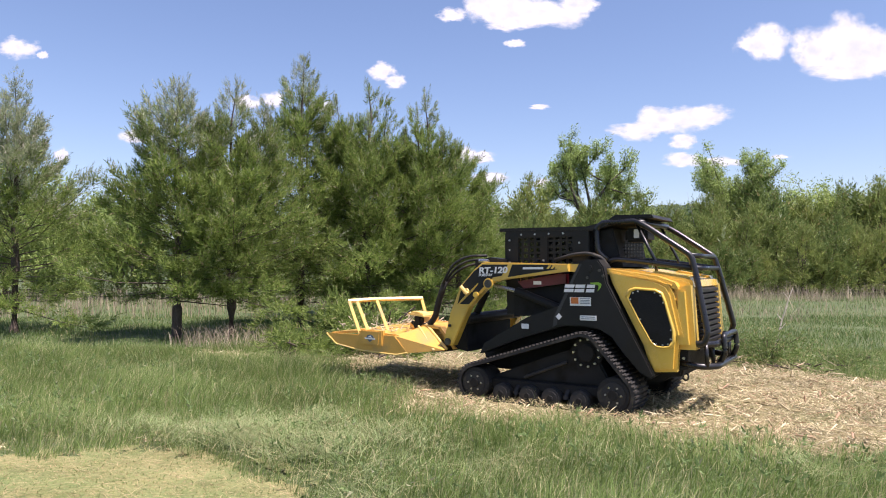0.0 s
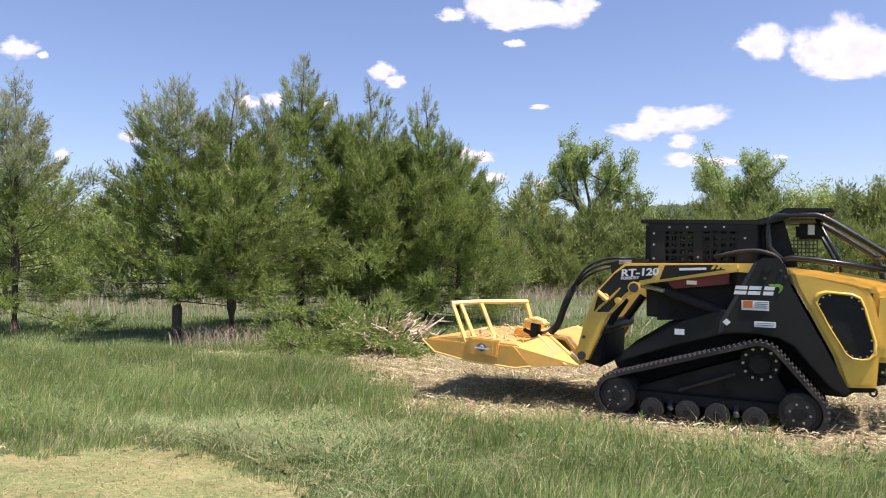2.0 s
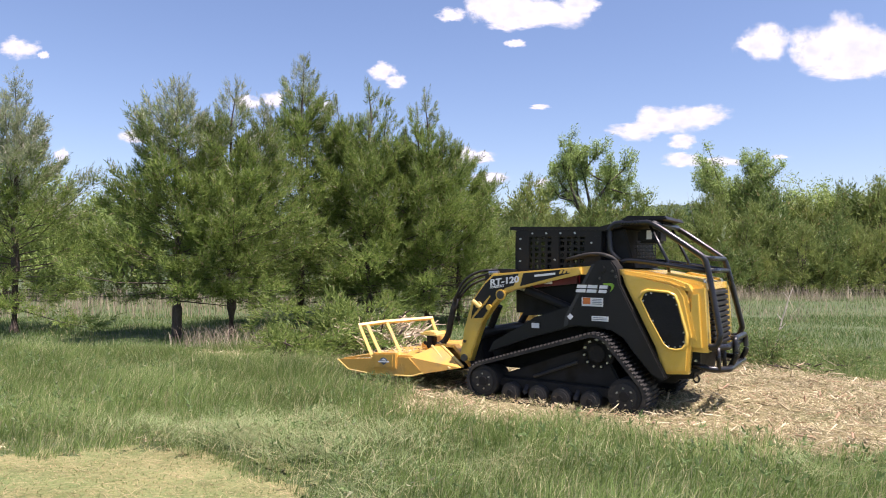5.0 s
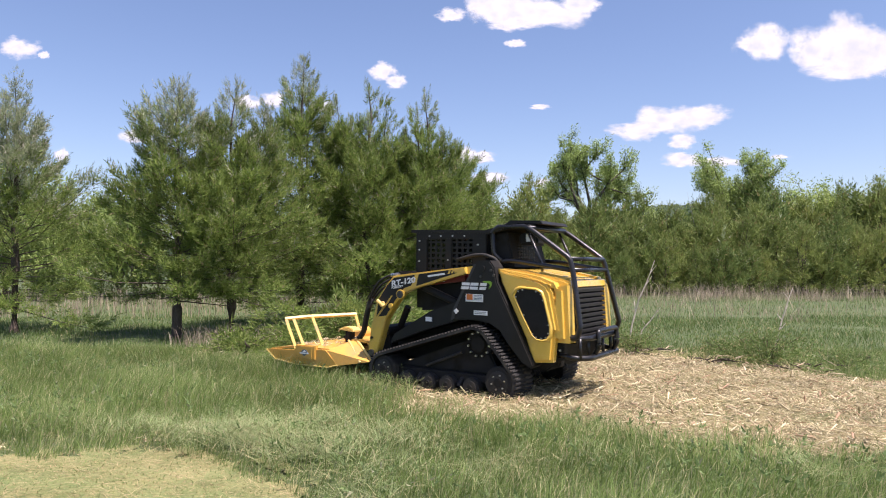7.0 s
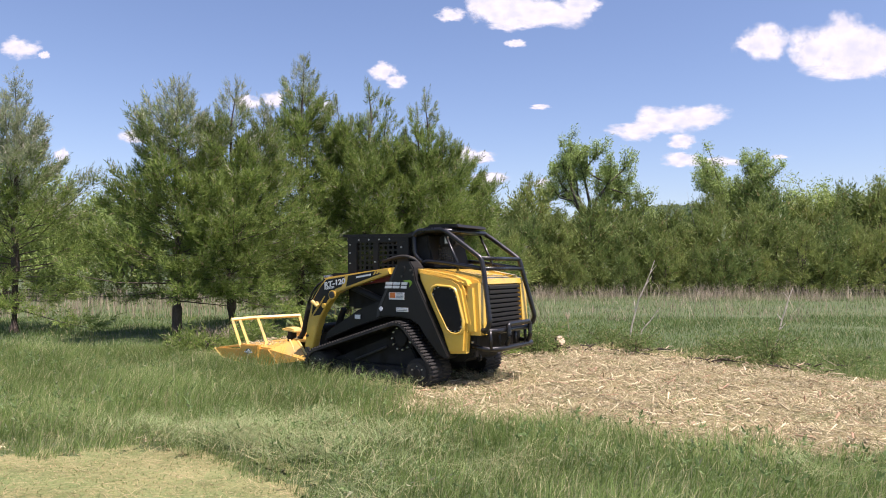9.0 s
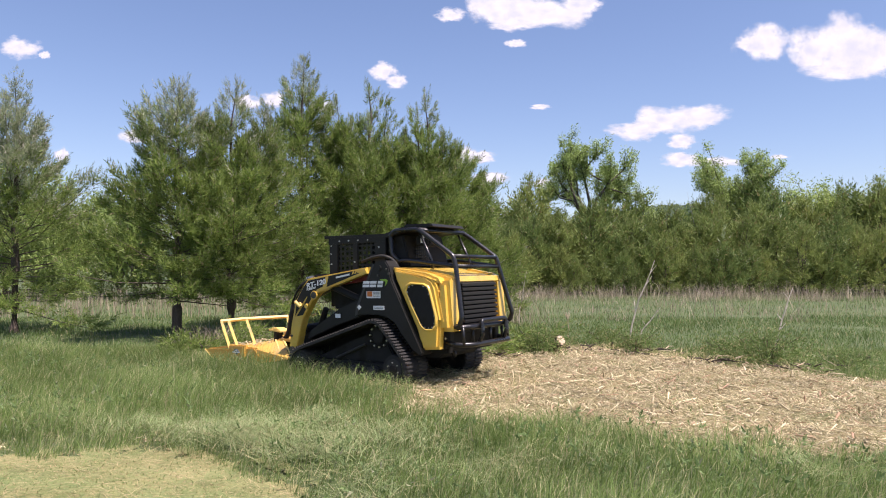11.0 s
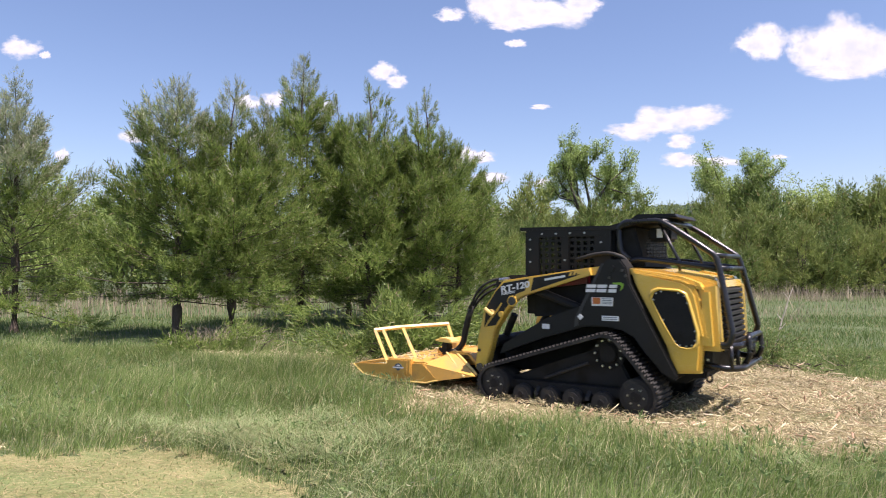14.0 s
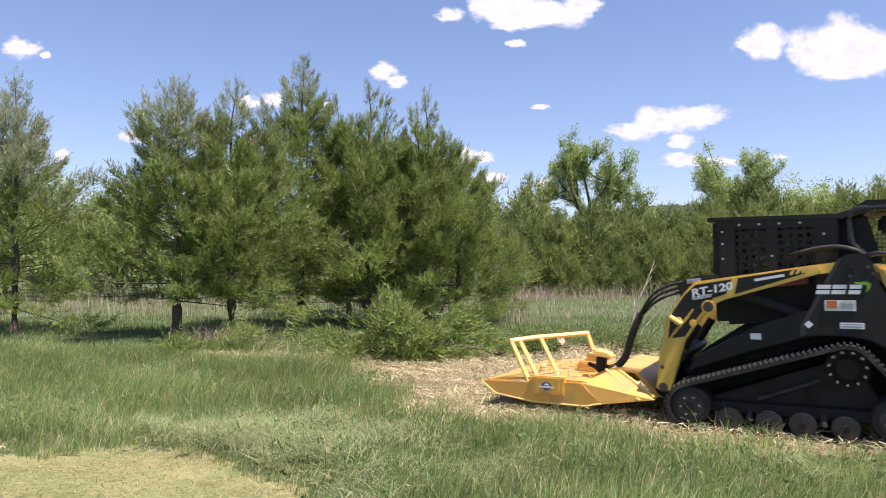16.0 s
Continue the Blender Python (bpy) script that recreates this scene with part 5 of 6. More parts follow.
def build_chips():
    rng = np.random.default_rng(22)
    x, y = field(rng, 92000, 5.0, 13.8)
    k = ~grown(x, y, 0.3) & ~inside(x, y, MOWN_AREA)
    k |= (rng.uniform(0, 1, len(x)) < 0.05) & (x > -2) & (y < 13.5) & (y > 6) & (np.abs(x) < 7)
    x, y = x[k], y[k]
    n = len(x)
    big = rng.uniform(0, 1, n) < 0.045
    ln = np.where(big, rng.uniform(0.09, 0.26, n), rng.uniform(0.015, 0.07, n))
    wd = np.where(big, rng.uniform(0.010, 0.03, n), rng.uniform(0.004, 0.014, n))
    z = 0.014 + 0.018 * (1 + wave(x, y, 3.0)) + 0.010 * (1 + wave(y, x, 9.0)) + rng.uniform(0, 0.05, n) * (1 + 0.7 * wave(x, y, 5.0))
    stuff("wood_chips", [shards(rng, x, y, z, ln, wd, rng.normal(0, 0.38, n))], CHIP, "pale and reddish wood chips strewn over the ground", "wood chips")
    # shredded bark and straw between the chips, and a low ridge of it at the far edge
    x, y = field(rng, 42000, 5.0, 13.8)
    k = ~grown(x, y, 0.5) & ~inside(x, y, MOWN_AREA)
    x, y = x[k], y[k]
    n = len(x)
    sets = [blades(rng, x, y, 0.02 + 0.018 * (1 + wave(x, y, 3.0)) + rng.uniform(0, 0.05, n), rng.uniform(0.05, 0.22, n), rng.uniform(0.003, 0.007, n), rng.uniform(0.7, 1.3, n), 0.85)]
    # straw that covers the thin edge of the bed and the grass beside it
    x, y = field(rng, 60000, 5.6, 12.5)
    k = ~grown(x + 0.25, y + 0.35, 0.6) & ~inside(x, y, MOWN_AREA) & (rng.uniform(0, 1, len(x)) < np.where(x < 1.6, 0.5, np.where(y < 8.2, 0.25, 0.08)))
    x, y = x[k], y[k]
    n = len(x)
    sets.append(blades(rng, x, y, 0.03 + rng.uniform(0, 0.09, n), rng.uniform(0.06, 0.24, n), rng.uniform(0.003, 0.006, n), rng.uniform(0.7, 1.3, n), rng.uniform(0.7, 0.95, n)))
    n = 2600
    u = rng.uniform(0, 1, n)
    x = np.interp(u, [0, 0.25, 0.5, 0.75, 1], [1.2, 2.4, 3.4, 4.3, 5.6]) + rng.normal(0, 0.2, n)
    y = np.interp(u, [0, 0.25, 0.5, 0.75, 1], [13.1, 13.45, 13.3, 11.9, 10.8]) + rng.normal(0, 0.18, n)
    sets.append(blades(rng, x, y, rng.uniform(0, 0.09, n) * (1.2 + wave(x, y, 2.5)), rng.uniform(0.08, 0.3, n), rng.uniform(0.004, 0.009, n), rng.uniform(0.5, 1.2, n), 0.6))
    stuff("shredded_bark", sets, FIBRE, "straw-coloured shredded bark and grass among wood chips", "mulch")


build_chips()


def build_weeds():
    rng = np.random.default_rng(23)
    sets = []
    # dry stalks along the foot of the far trees
    for k in range(150):
        cy = rng.uniform(33.0, 40.3) if k < 115 else rng.uniform(20, 38)
        cx, n = rng.uniform(0.03, 0.68) * cy, int(rng.uniform(16, 60))
        h = rng.uniform(0.35, 1.15) * (1 if cy > 34 else 0.7)
        x, y = cx + rng.normal(0, rng.uniform(0.3, 1.6), n), cy + rng.normal(0, 0.3, n)
        sets.append(blades(rng, x, y, np.zeros(n), rng.uniform(0.35, 1.1, n) * h, rng.uniform(0.006, 0.018, n), rng.uniform(0.1, 0.9, n)))
    n = 2000
    x, y = rng.uniform(-18, 2, n), rng.uniform(22, 34, n)
    sets.append(blades(rng, x, y, np.zeros(n), rng.uniform(0.4, 1.1, n), rng.uniform(0.012, 0.022, n), rng.uniform(0.05, 0.4, n)))
    for cx, cy, n, h in ((-4.3, 13.9, 150, 0.6), (-3.7, 14.1, 120, 0.55), (-5.0, 14.4, 90, 0.5), (1.9, 19.5, 80, 1.0), (2.6, 20.5, 60, 1.0)):
        x, y = cx + rng.normal(0, 0.35, n), cy + rng.normal(0, 0.3, n)
        sets.append(blades(rng, x, y, np.zeros(n), rng.uniform(0.4, 1.1, n) * h, np.full(n, 0.009), rng.uniform(0.1, 0.9, n)))
    stuff("dry_weeds", sets, STRAW, "dry straw-coloured weed stalks", "weeds")


build_weeds()


def sapling(place, height, bend, seed):
    """A bare pale whip with a few twigs."""
    rng = random.Random(seed)
    bm = bmesh.new()
    pts = [(bend * (i / 7) ** 1.5 + rng.uniform(-0.02, 0.02), rng.uniform(-0.02, 0.02), -0.05 + (height + 0.05) * i / 7) for i in range(8)]
    tube(bm, pts, 0.020, 6, 0.006)
    for i in (3, 4, 5, 6):
        a = rng.uniform(0, 6.28)
        l = rng.uniform(0.15, 0.4) * height * 0.5
        p = Vector(pts[i])
        tube(bm, [p, p + Vector((math.cos(a) * l * 0.6, math.sin(a) * l * 0.6, l * 0.8))], 0.010, 5, 0.004)
    ob = part("bare_sapling", bm, DEADWOOD, None)
    ob.matrix_basis = pose(*place)
    tagged(ob, "thin bare dead sapling standing at the chip edge", "sapling", "bare saplings")


sapling((3.66, 14.0, 0), 1.75, 0.55, 1)
sapling((5.75, 12.3, 0), 1.25, 0.35, 2)
sapling((3.9, 14.3, 0), 0.8, 0.5, 3)
sapling((2.2, 20.5, 0), 1.5, 0.25, 4)
sapling((17.6, 47.8, 0), 6.8, -1.0, 5)


def bush(place, rad, height, seed, count, leaf=0.09):
    rng = np.random.default_rng(seed)
    root = new("weed_bush")
    tagged(root, "low leafy green weed clump beside the chips", "bush", "weed clumps")
    bm = bmesh.new()
    for k in range(9):
        a = rng.uniform(0, 6.28)
        tube(bm, [(0, 0, -0.03), (rad * 0.3 * math.cos(a), rad * 0.3 * math.sin(a), height * 0.5), (rad * 0.7 * math.cos(a), rad * 0.7 * math.sin(a), height * 0.9)], 0.007, 5, 0.003)
    part("stems", bm, BARK, root)
    q = rng.normal(size=(count, 3)) * np.array([rad * 0.5, rad * 0.5, height * 0.3]) + np.array([0, 0, height * 0.45])
    q = q[q[:, 2] > 0.02]
    v, t = sprays(rng, q, rng.normal(size=q.shape) + np.array([0, 0, 0.8]), leaf * rng.uniform(0.6, 1.4, len(q)), 5, 0.16)
    ob = new("leaves", mesh_np("leaves", v, t, WEED))
    ob.parent = root
    root.matrix_basis = pose(*place)


bush((3.75, 13.75, 0), 0.5, 0.35, 61, 450)
bush((5.25, 11.5, 0), 0.7, 0.55, 62, 1500)
bush((1.72, 12.9, 0), 0.45, 0.5, 69, 900)
bush((3.5, 12.9, 0), 0.4, 0.4, 70, 500)
bush((3.2, 14.0, 0), 0.5, 0.4, 63, 700)
bush((6.4, 11.2, 0), 0.5, 0.25, 64, 500)
bush((2.2, 13.9, 0), 0.5, 0.3, 65, 500)
bush((4.95, 12.4, 0), 0.5, 0.35, 68, 500)


# ---------- felled cedar and brush ----------
def brush_pile(name, label, sticks, rad, height, seed, material, leafy_count=0):
    """A heap of torn stems leaning on one another, with or without green boughs."""
    rng = np.random.default_rng(seed)
    root = new(name)
    tagged(root, label, "brush pile")
    for i in range(sticks):
        bm = bmesh.new()
        a, r = rng.uniform(0, 6.28), rad * rng.uniform(0, 0.75)
        p = Vector((math.cos(a) * r, math.sin(a) * r * 0.6, rng.uniform(0.0, height * 0.45)))
        l = rng.uniform(0.35, 0.95) * min(rad, 0.9)
        b = a + rng.normal(0, 1.6)
        d = Vector((math.cos(b), math.sin(b) * 0.7, rng.uniform(-0.3, 0.9))).normalized() * l
        q = p + d
        q.z = min(max(q.z, 0.02), height)
        mid = p.lerp(q, 0.5) + Vector(rng.normal(0, 0.04, 3))
        k = rng.uniform(0.010, 0.034)
        tube(bm, [p, mid, q], k, 5, k * 0.35)
        for _ in range(2):
            e = mid.lerp(q, rng.uniform(0.1, 0.8))
            tube(bm, [e, e + Vector(rng.normal(0, 0.11, 3)) + Vector((0, 0, 0.04))], k * 0.45, 4, 0.002)
        part("torn_stem", bm, BARK if i % 4 == 0 else material, root)
    if leafy_count:
        n = leafy_count
        c = rng.normal(size=(max(n // 45, 6), 3)) * np.array([rad * 0.48, rad * 0.32, height * 0.30]) + np.array([0, 0, height * 0.42])
        q = c[rng.integers(0, len(c), n)] + rng.normal(size=(n, 3)) * np.array([0.19, 0.13, 0.075])
        q[:, 2] *= 1 + 0.35 * np.sin(q[:, 0] * 5 + seed)
        q = q[q[:, 2] > 0.03]
        d = q * np.array([1.0, 1.0, 0.6]) + rng.normal(size=q.shape) * 0.35 + np.array([0.25, 0, 0.1])
        v, t = sprays(rng, q, d, 0.24 * rng.uniform(0.6, 1.35, len(q)), 6, 0.10)
        ob = new("foliage", mesh_np("foliage", v, t, CEDAR))
        ob.parent = root
    return root


torn_pile = brush_pile("brush_pile", "heap of torn splintered cedar stems on the grass", 150, 1.0, 1.0, 71, SPLINTER, 420)
felled = brush_pile("felled_cedar", "felled green cedar crown lying on the ground", 26, 1.45, 0.80, 72, BARK, 3600)
boughs = brush_pile("cedar_bough", "low green cedar boughs lying in the grass", 10, 0.9, 0.5, 73, BARK, 700)
log_end = brush_pile("cut_stub", "short splintered cedar stub lying in leaves", 5, 0.4, 0.35, 74, SPLINTER, 220)


def stub(place):
    """A broken stem with a pale torn end."""
    bm = bmesh.new()
    tube(bm, [(0, 0, -0.05), (0.03, 0, 0.25), (0.0, 0, 0.52)], 0.014, 6, 0.010)
    for k in range(6):
        a = k * 1.05
        tube(bm, [(0, 0, 0.48), (0.06 * math.cos(a), 0.06 * math.sin(a), 0.60 + 0.03 * (k % 3))], 0.016, 4, 0.003)
    ob = part("broken_sapling", bm, SPLINTER, None)
    ob.matrix_basis = pose(*place)
    tagged(ob, "broken sapling stem with a pale torn end", "sapling")


stub((2.75, 15.6, 0))


def log_stump(place):
    """A short cut log lying on its side, with pale ends."""
    root = new("cut_log")
    tagged(root, "short cedar log with a pale cut end", "log")
    bm = bmesh.new()
    tube(bm, [(-0.20, 0, 0.10), (0.0, 0.01, 0.105), (0.20, 0, 0.10)], 0.085, 12, 0.10)
    part("bark", bm, BARK, root)
    for x, r in ((-0.202, 0.074), (0.202, 0.088)):
        bm = bmesh.new()
        tube(bm, [(x - 0.004, 0, 0.10), (x + 0.004, 0, 0.10)], r, 12)
        part("cut_face", bm, CUTWOOD, root, "pale cut wood")
    root.matrix_basis = pose(*place)


log_stump((2.10, 13.1, 0.10, 0, -25, -62))


def twig_heap(place, seed, reach, sticks):
    """Dark twigs and bark left in a low heap at the edge of the chips."""
    rng = np.random.default_rng(seed)
    root = new("twig_heap")
    tagged(root, "low heap of dark twigs and pale torn bark", "brush pile", "twig heaps")
    for i in range(sticks):
        bm = bmesh.new()
        p = Vector((rng.normal(0, reach * 0.5), rng.normal(0, reach * 0.25), rng.uniform(0.01, 0.12)))
        b = rng.uniform(0, 6.28)
        q = p + Vector((math.cos(b), math.sin(b), rng.uniform(-0.1, 0.4))) * rng.uniform(0.12, 0.42)
        q.z = max(q.z, 0.015)
        tube(bm, [p, p.lerp(q, 0.5) + Vector(rng.normal(0, 0.02, 3)), q], rng.uniform(0.006, 0.018), 5, 0.003)
        part("twig", bm, BARK if i % 3 else SPLINTER, root)
    root.matrix_basis = pose(*place)


for k, (x, y, r, n) in enumerate(((2.55, 13.2, 0.5, 30), (3.55, 12.75, 0.6, 36), (4.5, 11.5, 0.6, 28), (5.5, 10.7, 0.6, 22), (0.9, 12.2, 0.4, 16))):
    twig_heap((x, y, 0.02), 90 + k, r, n)

# chips that the cutter throws up
FLYING = []
chip_rng = random.Random(9)
for k in range(36):
    bm = bmesh.new()
    l, w = chip_rng.uniform(0.03, 0.10), chip_rng.uniform(0.010, 0.022)
    prism(bm, [(-l / 2, 0), (l / 2, 0.004), (l * 0.3, w), (-l * 0.4, w * 0.8)], -w / 2, w / 2)
    ob = part("flying_chip", bm, CHIP, None)
    tagged(ob, "pale wood chip thrown up by the cutter", "wood chip", "thrown chips")
    FLYING.append(ob)


# ---------- clouds ----------
def cloud_material():
    m, n, l, p = nodes_of("cloud")
    tc = n.new("ShaderNodeTexCoord")
    info = n.new("ShaderNodeObjectInfo")
    off = n.new("ShaderNodeVectorMath")
    off.operation = "MULTIPLY_ADD"
    l.new(tc.outputs["Object"], off.inputs[0])
    off.inputs[1].default_value = (1, 1, 1)
    sc = n.new("ShaderNodeVectorMath")
    sc.operation = "SCALE"
    sc.inputs[0].default_value = (37.0, 11.0, 23.0)
    l.new(info.outputs["Random"], sc.inputs["Scale"])
    l.new(sc.outputs[0], off.inputs[2])
    t = n.new("ShaderNodeTexNoise")
    t.inputs["Scale"].default_value, t.inputs["Detail"].default_value, t.inputs["Roughness"].default_value = 1.7, 7.0, 0.55
    l.new(off.outputs[0], t.inputs["Vector"])
    ln = n.new("ShaderNodeVectorMath")
    ln.operation = "LENGTH"
    sq = n.new("ShaderNodeVectorMath")
    sq.operation = "MULTIPLY"
    sq.inputs[1].default_value = (0.92, 1.0, 1.0)
    l.new(tc.outputs["Object"], sq.inputs[0])
    l.new(sq.outputs[0], ln.inputs[0])
    d = n.new("ShaderNodeMath")
    d.operation = "MULTIPLY_ADD"
    l.new(t.outputs["Fac"], d.inputs[0])
    d.inputs[1].default_value = 1.25
    sub = n.new("ShaderNodeMath")
    sub.operation = "MULTIPLY_ADD"
    l.new(ln.outputs["Value"], sub.inputs[0])
    sub.inputs[1].default_value, sub.inputs[2].default_value = -1.0, 0.20
    l.new(sub.outputs[0], d.inputs[2])
    r = n.new("ShaderNodeMapRange")
    r.interpolation_type = "SMOOTHSTEP"
    r.inputs[1].default_value, r.inputs[2].default_value = -0.03, 0.40
    l.new(d.outputs[0], r.inputs[0])
    em = n.new("ShaderNodeEmission")
    shade = noise_node(n, l, 2.2, 5.0, 0.3, 0.7, off.outputs[0])
    l.new(ramp_mix(n, l, shade, (0.74, 0.78, 0.87), (1.0, 1.0, 1.0)), em.inputs["Color"])
    em.inputs["Strength"].default_value = 0.6
    tr = n.new("ShaderNodeBsdfTransparent")
    mx = n.new("ShaderNodeMixShader")
    l.new(r.outputs[0], mx.inputs[0])
    l.new(tr.outputs[0], mx.inputs[1])
    l.new(em.outputs[0], mx.inputs[2])
    l.new(mx.outputs[0], n["Material Output"].inputs["Surface"])
    return m


CLOUD = cloud_material()
CLOUDS = []
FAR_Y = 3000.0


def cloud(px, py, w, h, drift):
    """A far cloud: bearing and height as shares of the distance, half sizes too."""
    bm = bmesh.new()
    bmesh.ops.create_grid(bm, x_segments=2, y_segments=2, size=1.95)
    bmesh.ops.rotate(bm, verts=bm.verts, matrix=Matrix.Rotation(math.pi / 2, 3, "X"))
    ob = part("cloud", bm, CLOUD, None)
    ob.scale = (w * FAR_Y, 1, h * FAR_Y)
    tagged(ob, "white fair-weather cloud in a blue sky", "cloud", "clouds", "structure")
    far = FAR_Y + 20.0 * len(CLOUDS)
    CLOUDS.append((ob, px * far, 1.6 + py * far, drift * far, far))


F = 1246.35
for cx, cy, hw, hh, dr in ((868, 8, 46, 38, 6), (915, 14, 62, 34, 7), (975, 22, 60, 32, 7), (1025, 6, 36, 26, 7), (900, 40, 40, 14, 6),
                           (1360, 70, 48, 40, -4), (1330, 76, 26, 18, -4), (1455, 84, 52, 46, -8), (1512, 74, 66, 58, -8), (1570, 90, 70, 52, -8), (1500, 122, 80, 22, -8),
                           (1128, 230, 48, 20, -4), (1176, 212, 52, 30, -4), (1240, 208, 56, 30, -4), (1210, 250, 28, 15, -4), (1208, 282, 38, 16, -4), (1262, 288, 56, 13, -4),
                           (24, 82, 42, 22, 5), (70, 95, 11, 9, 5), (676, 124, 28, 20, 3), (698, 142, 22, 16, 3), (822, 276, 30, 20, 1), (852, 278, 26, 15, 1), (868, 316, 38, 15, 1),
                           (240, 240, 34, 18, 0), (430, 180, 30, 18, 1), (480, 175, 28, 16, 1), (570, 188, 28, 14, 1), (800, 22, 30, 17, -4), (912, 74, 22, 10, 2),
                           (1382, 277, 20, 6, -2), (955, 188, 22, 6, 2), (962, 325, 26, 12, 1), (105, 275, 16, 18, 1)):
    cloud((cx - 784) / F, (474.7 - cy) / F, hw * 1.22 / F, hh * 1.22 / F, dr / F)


# ---------- what moves ----------
# seconds, x, y, heading, pitch, z
DRIVE = [(0.0, 1.782, 8.697, 147.35, -0.29, -0.008), (0.5, 2.022, 8.507, 148.92, -1.13, -0.006), (1.0, 2.440, 8.237, 150.85, -0.77, -0.002), (1.5, 2.869, 7.955, 152.36, 0.86, -0.001),
         (2.0, 3.172, 7.758, 153.24, 1.24, 0.007), (2.5, 3.246, 7.714, 153.15, 0.84, 0.012), (3.0, 3.164, 7.770, 152.21, 1.00, 0.006), (3.5, 2.902, 7.957, 150.53, 0.61, -0.003),
         (4.0, 2.533, 8.224, 148.96, 0.04, -0.004), (5.2, 1.750, 8.780, 148.40, 1.2, -0.008), (6.5, 0.924, 9.349, 148.12, 2.74, -0.012), (7.0, 0.613, 9.577, 147.72, 1.05, 0.001), (7.5, 0.353, 9.760, 148.08, -0.12, 0.006),
         (8.0, 0.134, 9.929, 148.73, -0.47, 0.0), (8.5, -0.125, 10.122, 148.83, -0.54, -0.006), (9.0, -0.388, 10.324, 148.64, -0.09, -0.011), (9.2, -0.500, 10.404, 148.59, -0.18, -0.014),
         (10.2, -0.860, 10.660, 147.50, -0.9, -0.008), (11.3, -0.481, 10.381, 146.20, -1.57, -0.004), (11.5, -0.314, 10.233, 145.94, -1.86, 0.001), (12.0, 0.181, 9.868, 145.64, -1.83, 0.012),
         (12.5, 0.675, 9.509, 145.27, -0.85, 0.017), (13.0, 1.140, 9.176, 145.03, 1.28, -0.011), (13.5, 1.586, 8.901, 145.20, 0.81, -0.007), (14.0, 2.020, 8.606, 146.13, -0.07, -0.005),
         (14.5, 2.478, 8.284, 147.58, 0.15, -0.005), (15.0, 2.924, 7.944, 148.90, 0.50, -0.002), (15.5, 3.368, 7.565, 150.07, -0.18, 0.016), (16.0, 3.789, 7.231, 151.06, -0.79, 0.023)]
# seconds, angle of the lift arms
LIFT = [(0.0, 0.0), (0.5, 0.3), (1.0, 0.0), (1.5, -0.6), (2.0, -2.6), (2.5, -4.3), (3.0, -6.3), (3.5, -6.8), (4.0, -6.8), (6.5, -7.6), (7.0, -8.6), (9.0, -8.8), (11.3, -9.0), (13.0, -9.0), (14.0, -9.6), (16.0, -9.8)]
# seconds, hinge x and z, tilt of the cutter
DECK_ROWS = [(0.0, 1.49, 0.600, 5.1), (0.5, 1.47, 0.603, 5.8), (1.0, 1.46, 0.605, 6.0), (1.5, 1.44, 0.555, 7.2), (2.0, 1.44, 0.515, 6.0), (2.5, 1.45, 0.500, 3.2), (3.0, 1.43, 0.445, 1.6), (3.5, 1.42, 0.379, 0.0),
             (4.0, 1.40, 0.370, -0.4), (6.5, 1.33, 0.355, 0.8), (7.0, 1.31, 0.312, 2.0), (9.0, 1.28, 0.280, 3.4), (11.3, 1.30, 0.285, 3.2), (13.0, 1.35, 0.292, 2.4), (14.5, 1.33, 0.292, 1.6), (16.0, 1.37, 0.272, 3.6)]


def travelled(t):
    """Metres driven forward up to t, along the heading."""
    total = 0.0
    for a, b in zip(DRIVE, DRIVE[1:]):
        h = radians((a[3] + b[3]) / 2)
        step = (b[1] - a[1]) * math.cos(h) + (b[2] - a[2]) * math.sin(h)
        if t >= b[0]:
            total += step
        elif t > a[0]:
            u = (t - a[0]) / (b[0] - a[0])
            total += step * u
    return total


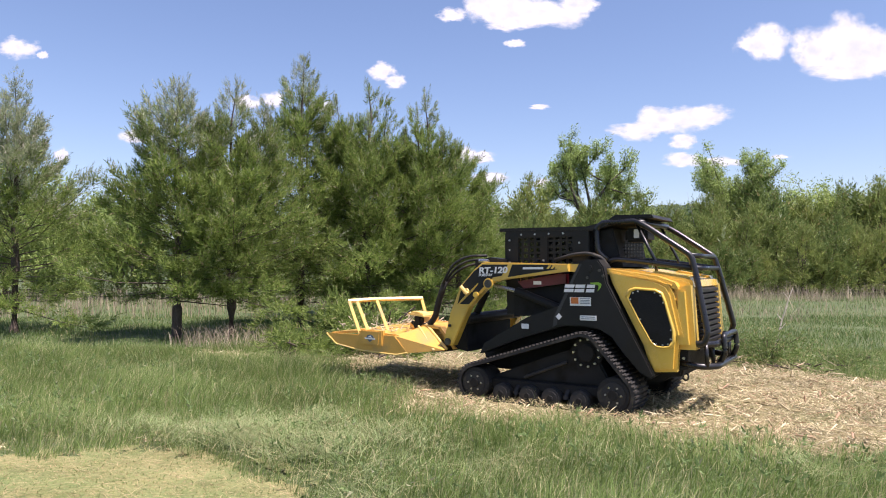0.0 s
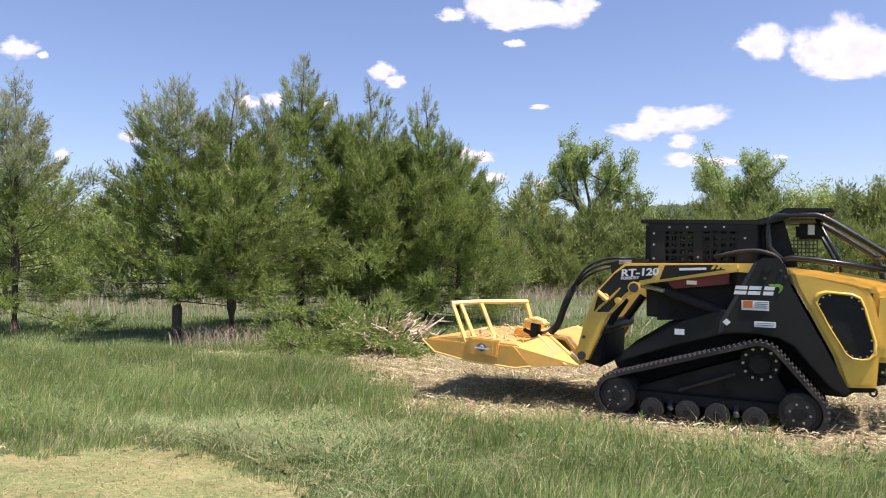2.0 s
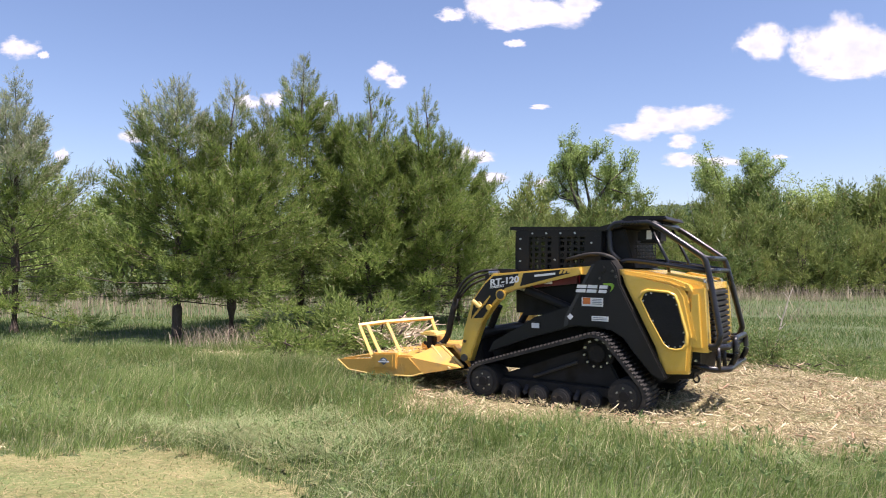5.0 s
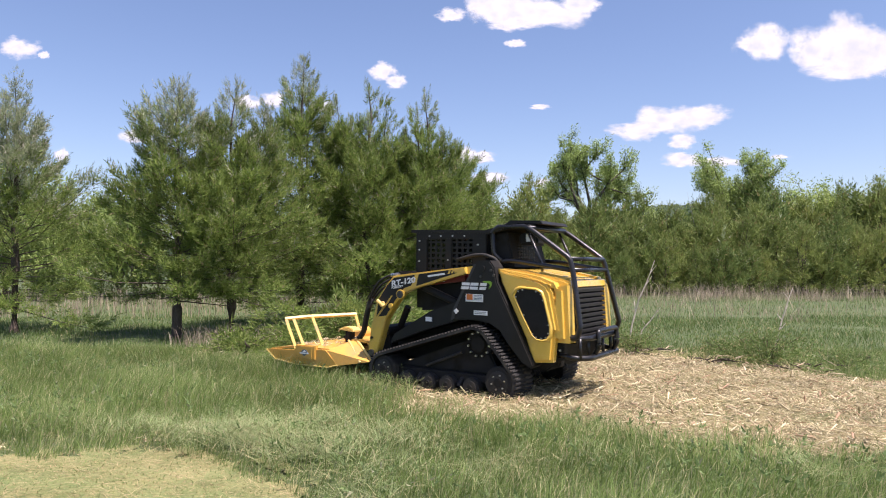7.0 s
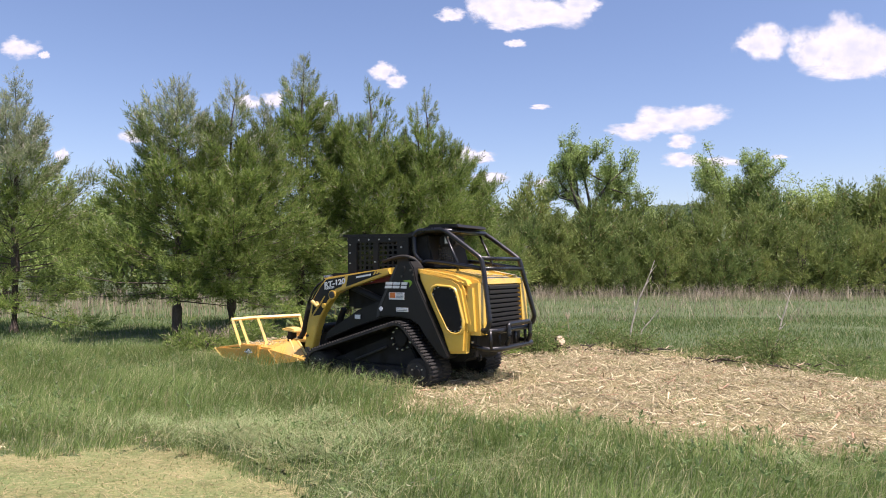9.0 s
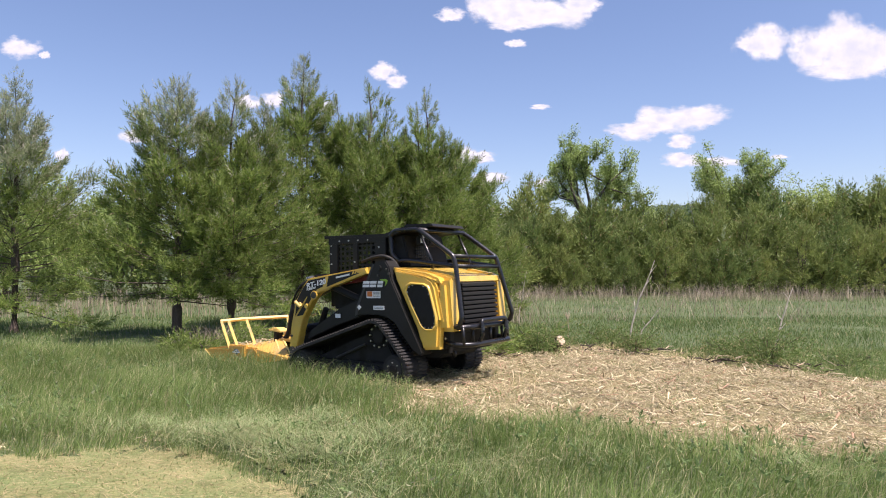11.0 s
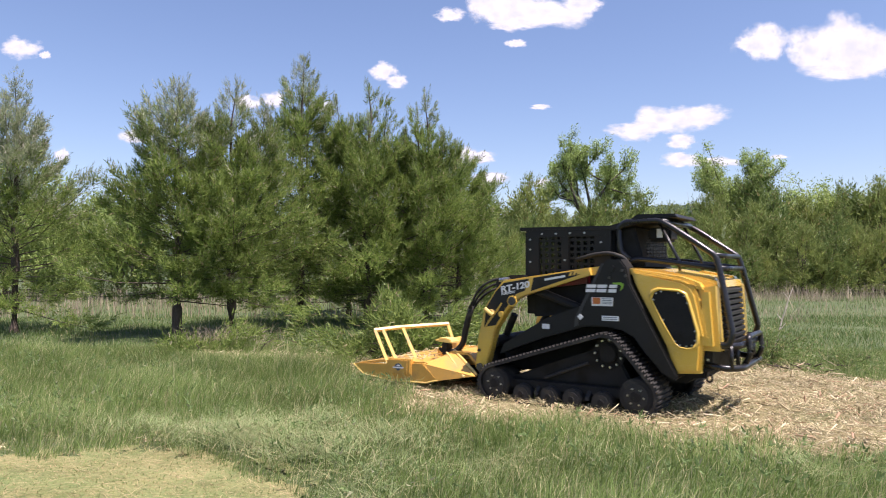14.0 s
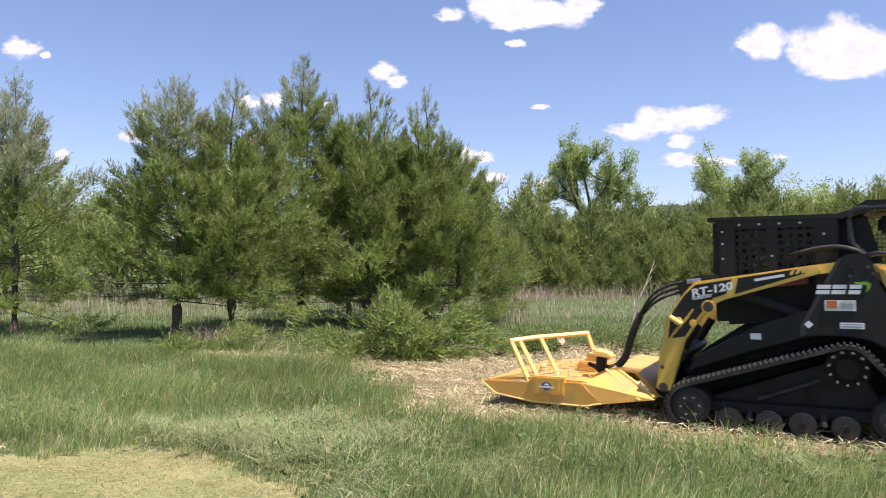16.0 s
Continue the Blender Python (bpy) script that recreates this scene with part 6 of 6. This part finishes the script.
def motions():
    walk(loader, [(t, pose(x, y, z, 0, -p, h)) for t, x, y, h, p, z in DRIVE])
    px, pz = BOOM_PIVOT
    walk(lift_arms, [(t, pose(px, 0, pz, 0, -a, 0)) for t, a in LIFT])
    walk(cutter, [(t, pose(x, 0, z, 0, -a, 0)) for t, x, z, a in DECK_ROWS])
    times = [k * 0.2 for k in range(81)]
    gone = [travelled(t) for t in times]
    for w, (x, y, z), r in loader_wheels:
        walk(w, [(t, pose(x, y, z, 0, math.degrees(g / r), 0)) for t, g in zip(times, gone)])
    for ob, y, s0 in loader_lugs:
        rows = []
        for t, g in zip(times, gone):
            x, z, a = belt_at(s0 + g)
            rows.append((t, pose(x, y, z, 0, -math.degrees(a), 0)))
        walk(ob, rows)
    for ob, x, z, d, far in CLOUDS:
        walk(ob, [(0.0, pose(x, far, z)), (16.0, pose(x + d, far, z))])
    # the torn heap is driven over, pushed on and spread flat
    walk(torn_pile, [(0.0, pose(-1.05, 12.9, 0.0)), (4.2, pose(-1.05, 12.9, 0.0)), (5.4, pose(-1.3, 13.0, -0.12)), (7.0, pose(-2.4, 13.2, -0.35, 0, 4, 20)), (9.0, pose(-3.6, 13.3, -0.55, 0, 5, 35)), (16.0, pose(-3.8, 13.2, -0.6, 0, 5, 35))])
    walk(boughs, [(0.0, pose(-2.3, 12.4, 0.0)), (4.2, pose(-2.3, 12.4, 0.0)), (7.0, pose(-3.3, 12.7, -0.05, 0, 0, 15)), (9.0, pose(-4.4, 13.4, -0.12, 0, 0, 30)), (16.0, pose(-4.6, 13.5, -0.2, 0, 0, 30))])
    walk(felled, [(0.0, pose(-1.9, 14.8, -0.1)), (4.4, pose(-1.9, 14.8, -0.1)), (5.5, pose(-1.85, 13.8, -0.05, 0, 0, 6)), (6.5, pose(-1.7, 13.3, 0.0, 0, 0, 10)), (8.0, pose(-0.9, 12.7, 0.0, 0, 0, 5)), (9.2, pose(-0.6, 12.4, 0.0)), (16.0, pose(-0.6, 12.4, 0.0))])
    # each chip lies, is thrown ahead of the deck and falls
    span = [0.1, 0.3, 0.6, 0.9, 1.2, 4.1, 4.4, 4.8, 5.2, 5.6, 6.0, 6.3, 6.6, 6.9, 7.2, 7.5, 7.9, 8.3, 8.7, 9.0, 9.4, 11.5, 12.0, 12.5, 13.0, 13.4, 13.8, 14.2, 14.5, 14.8, 15.0, 15.2, 15.4, 15.5, 15.6, 15.7]
    r = random.Random(10)
    for ob, t in zip(FLYING, span):
        i = max(k for k in range(len(DRIVE)) if DRIVE[k][0] <= t)
        a, b = DRIVE[i], DRIVE[min(i + 1, len(DRIVE) - 1)]
        u = (t - a[0]) / max(b[0] - a[0], 0.01)
        h = radians(a[3])
        fx, fy = math.cos(h), math.sin(h)
        d, e = r.uniform(2.6, 3.2), r.uniform(-0.7, 0.7)
        x0 = a[1] + (b[1] - a[1]) * u + fx * d - fy * e
        y0 = a[2] + (b[2] - a[2]) * u + fy * d + fx * e
        far, top = r.uniform(0.4, 1.4), r.uniform(0.35, 1.0)
        side = r.uniform(-0.5, 0.5)
        x1, y1 = x0 + fx * far - fy * side, y0 + fy * far + fx * side
        s = r.uniform(0, 50)
        walk(ob, [(0.0, pose(x0, y0, 0.03, 0, 0, s)), (t, pose(x0, y0, 0.03, 0, 0, s)), (t + 0.15, pose(x0 * 0.7 + x1 * 0.3, y0 * 0.7 + y1 * 0.3, top * 0.85, 40, 20, s + 30)),
                  (t + 0.3, pose((x0 + x1) / 2, (y0 + y1) / 2, top, 70, 40, s + 60)), (t + 0.6 if t + 0.6 < 15.9 else 15.99, pose(x1, y1, 0.03, 0, 0, s + 80)), (16.0 if t + 0.6 < 15.9 else 16.2, pose(x1, y1, 0.03, 0, 0, s + 80))])
    walk(log_end, [(0.0, pose(1.9, 13.6, 0.0)), (16.0, pose(1.9, 13.6, 0.0))])


motions()
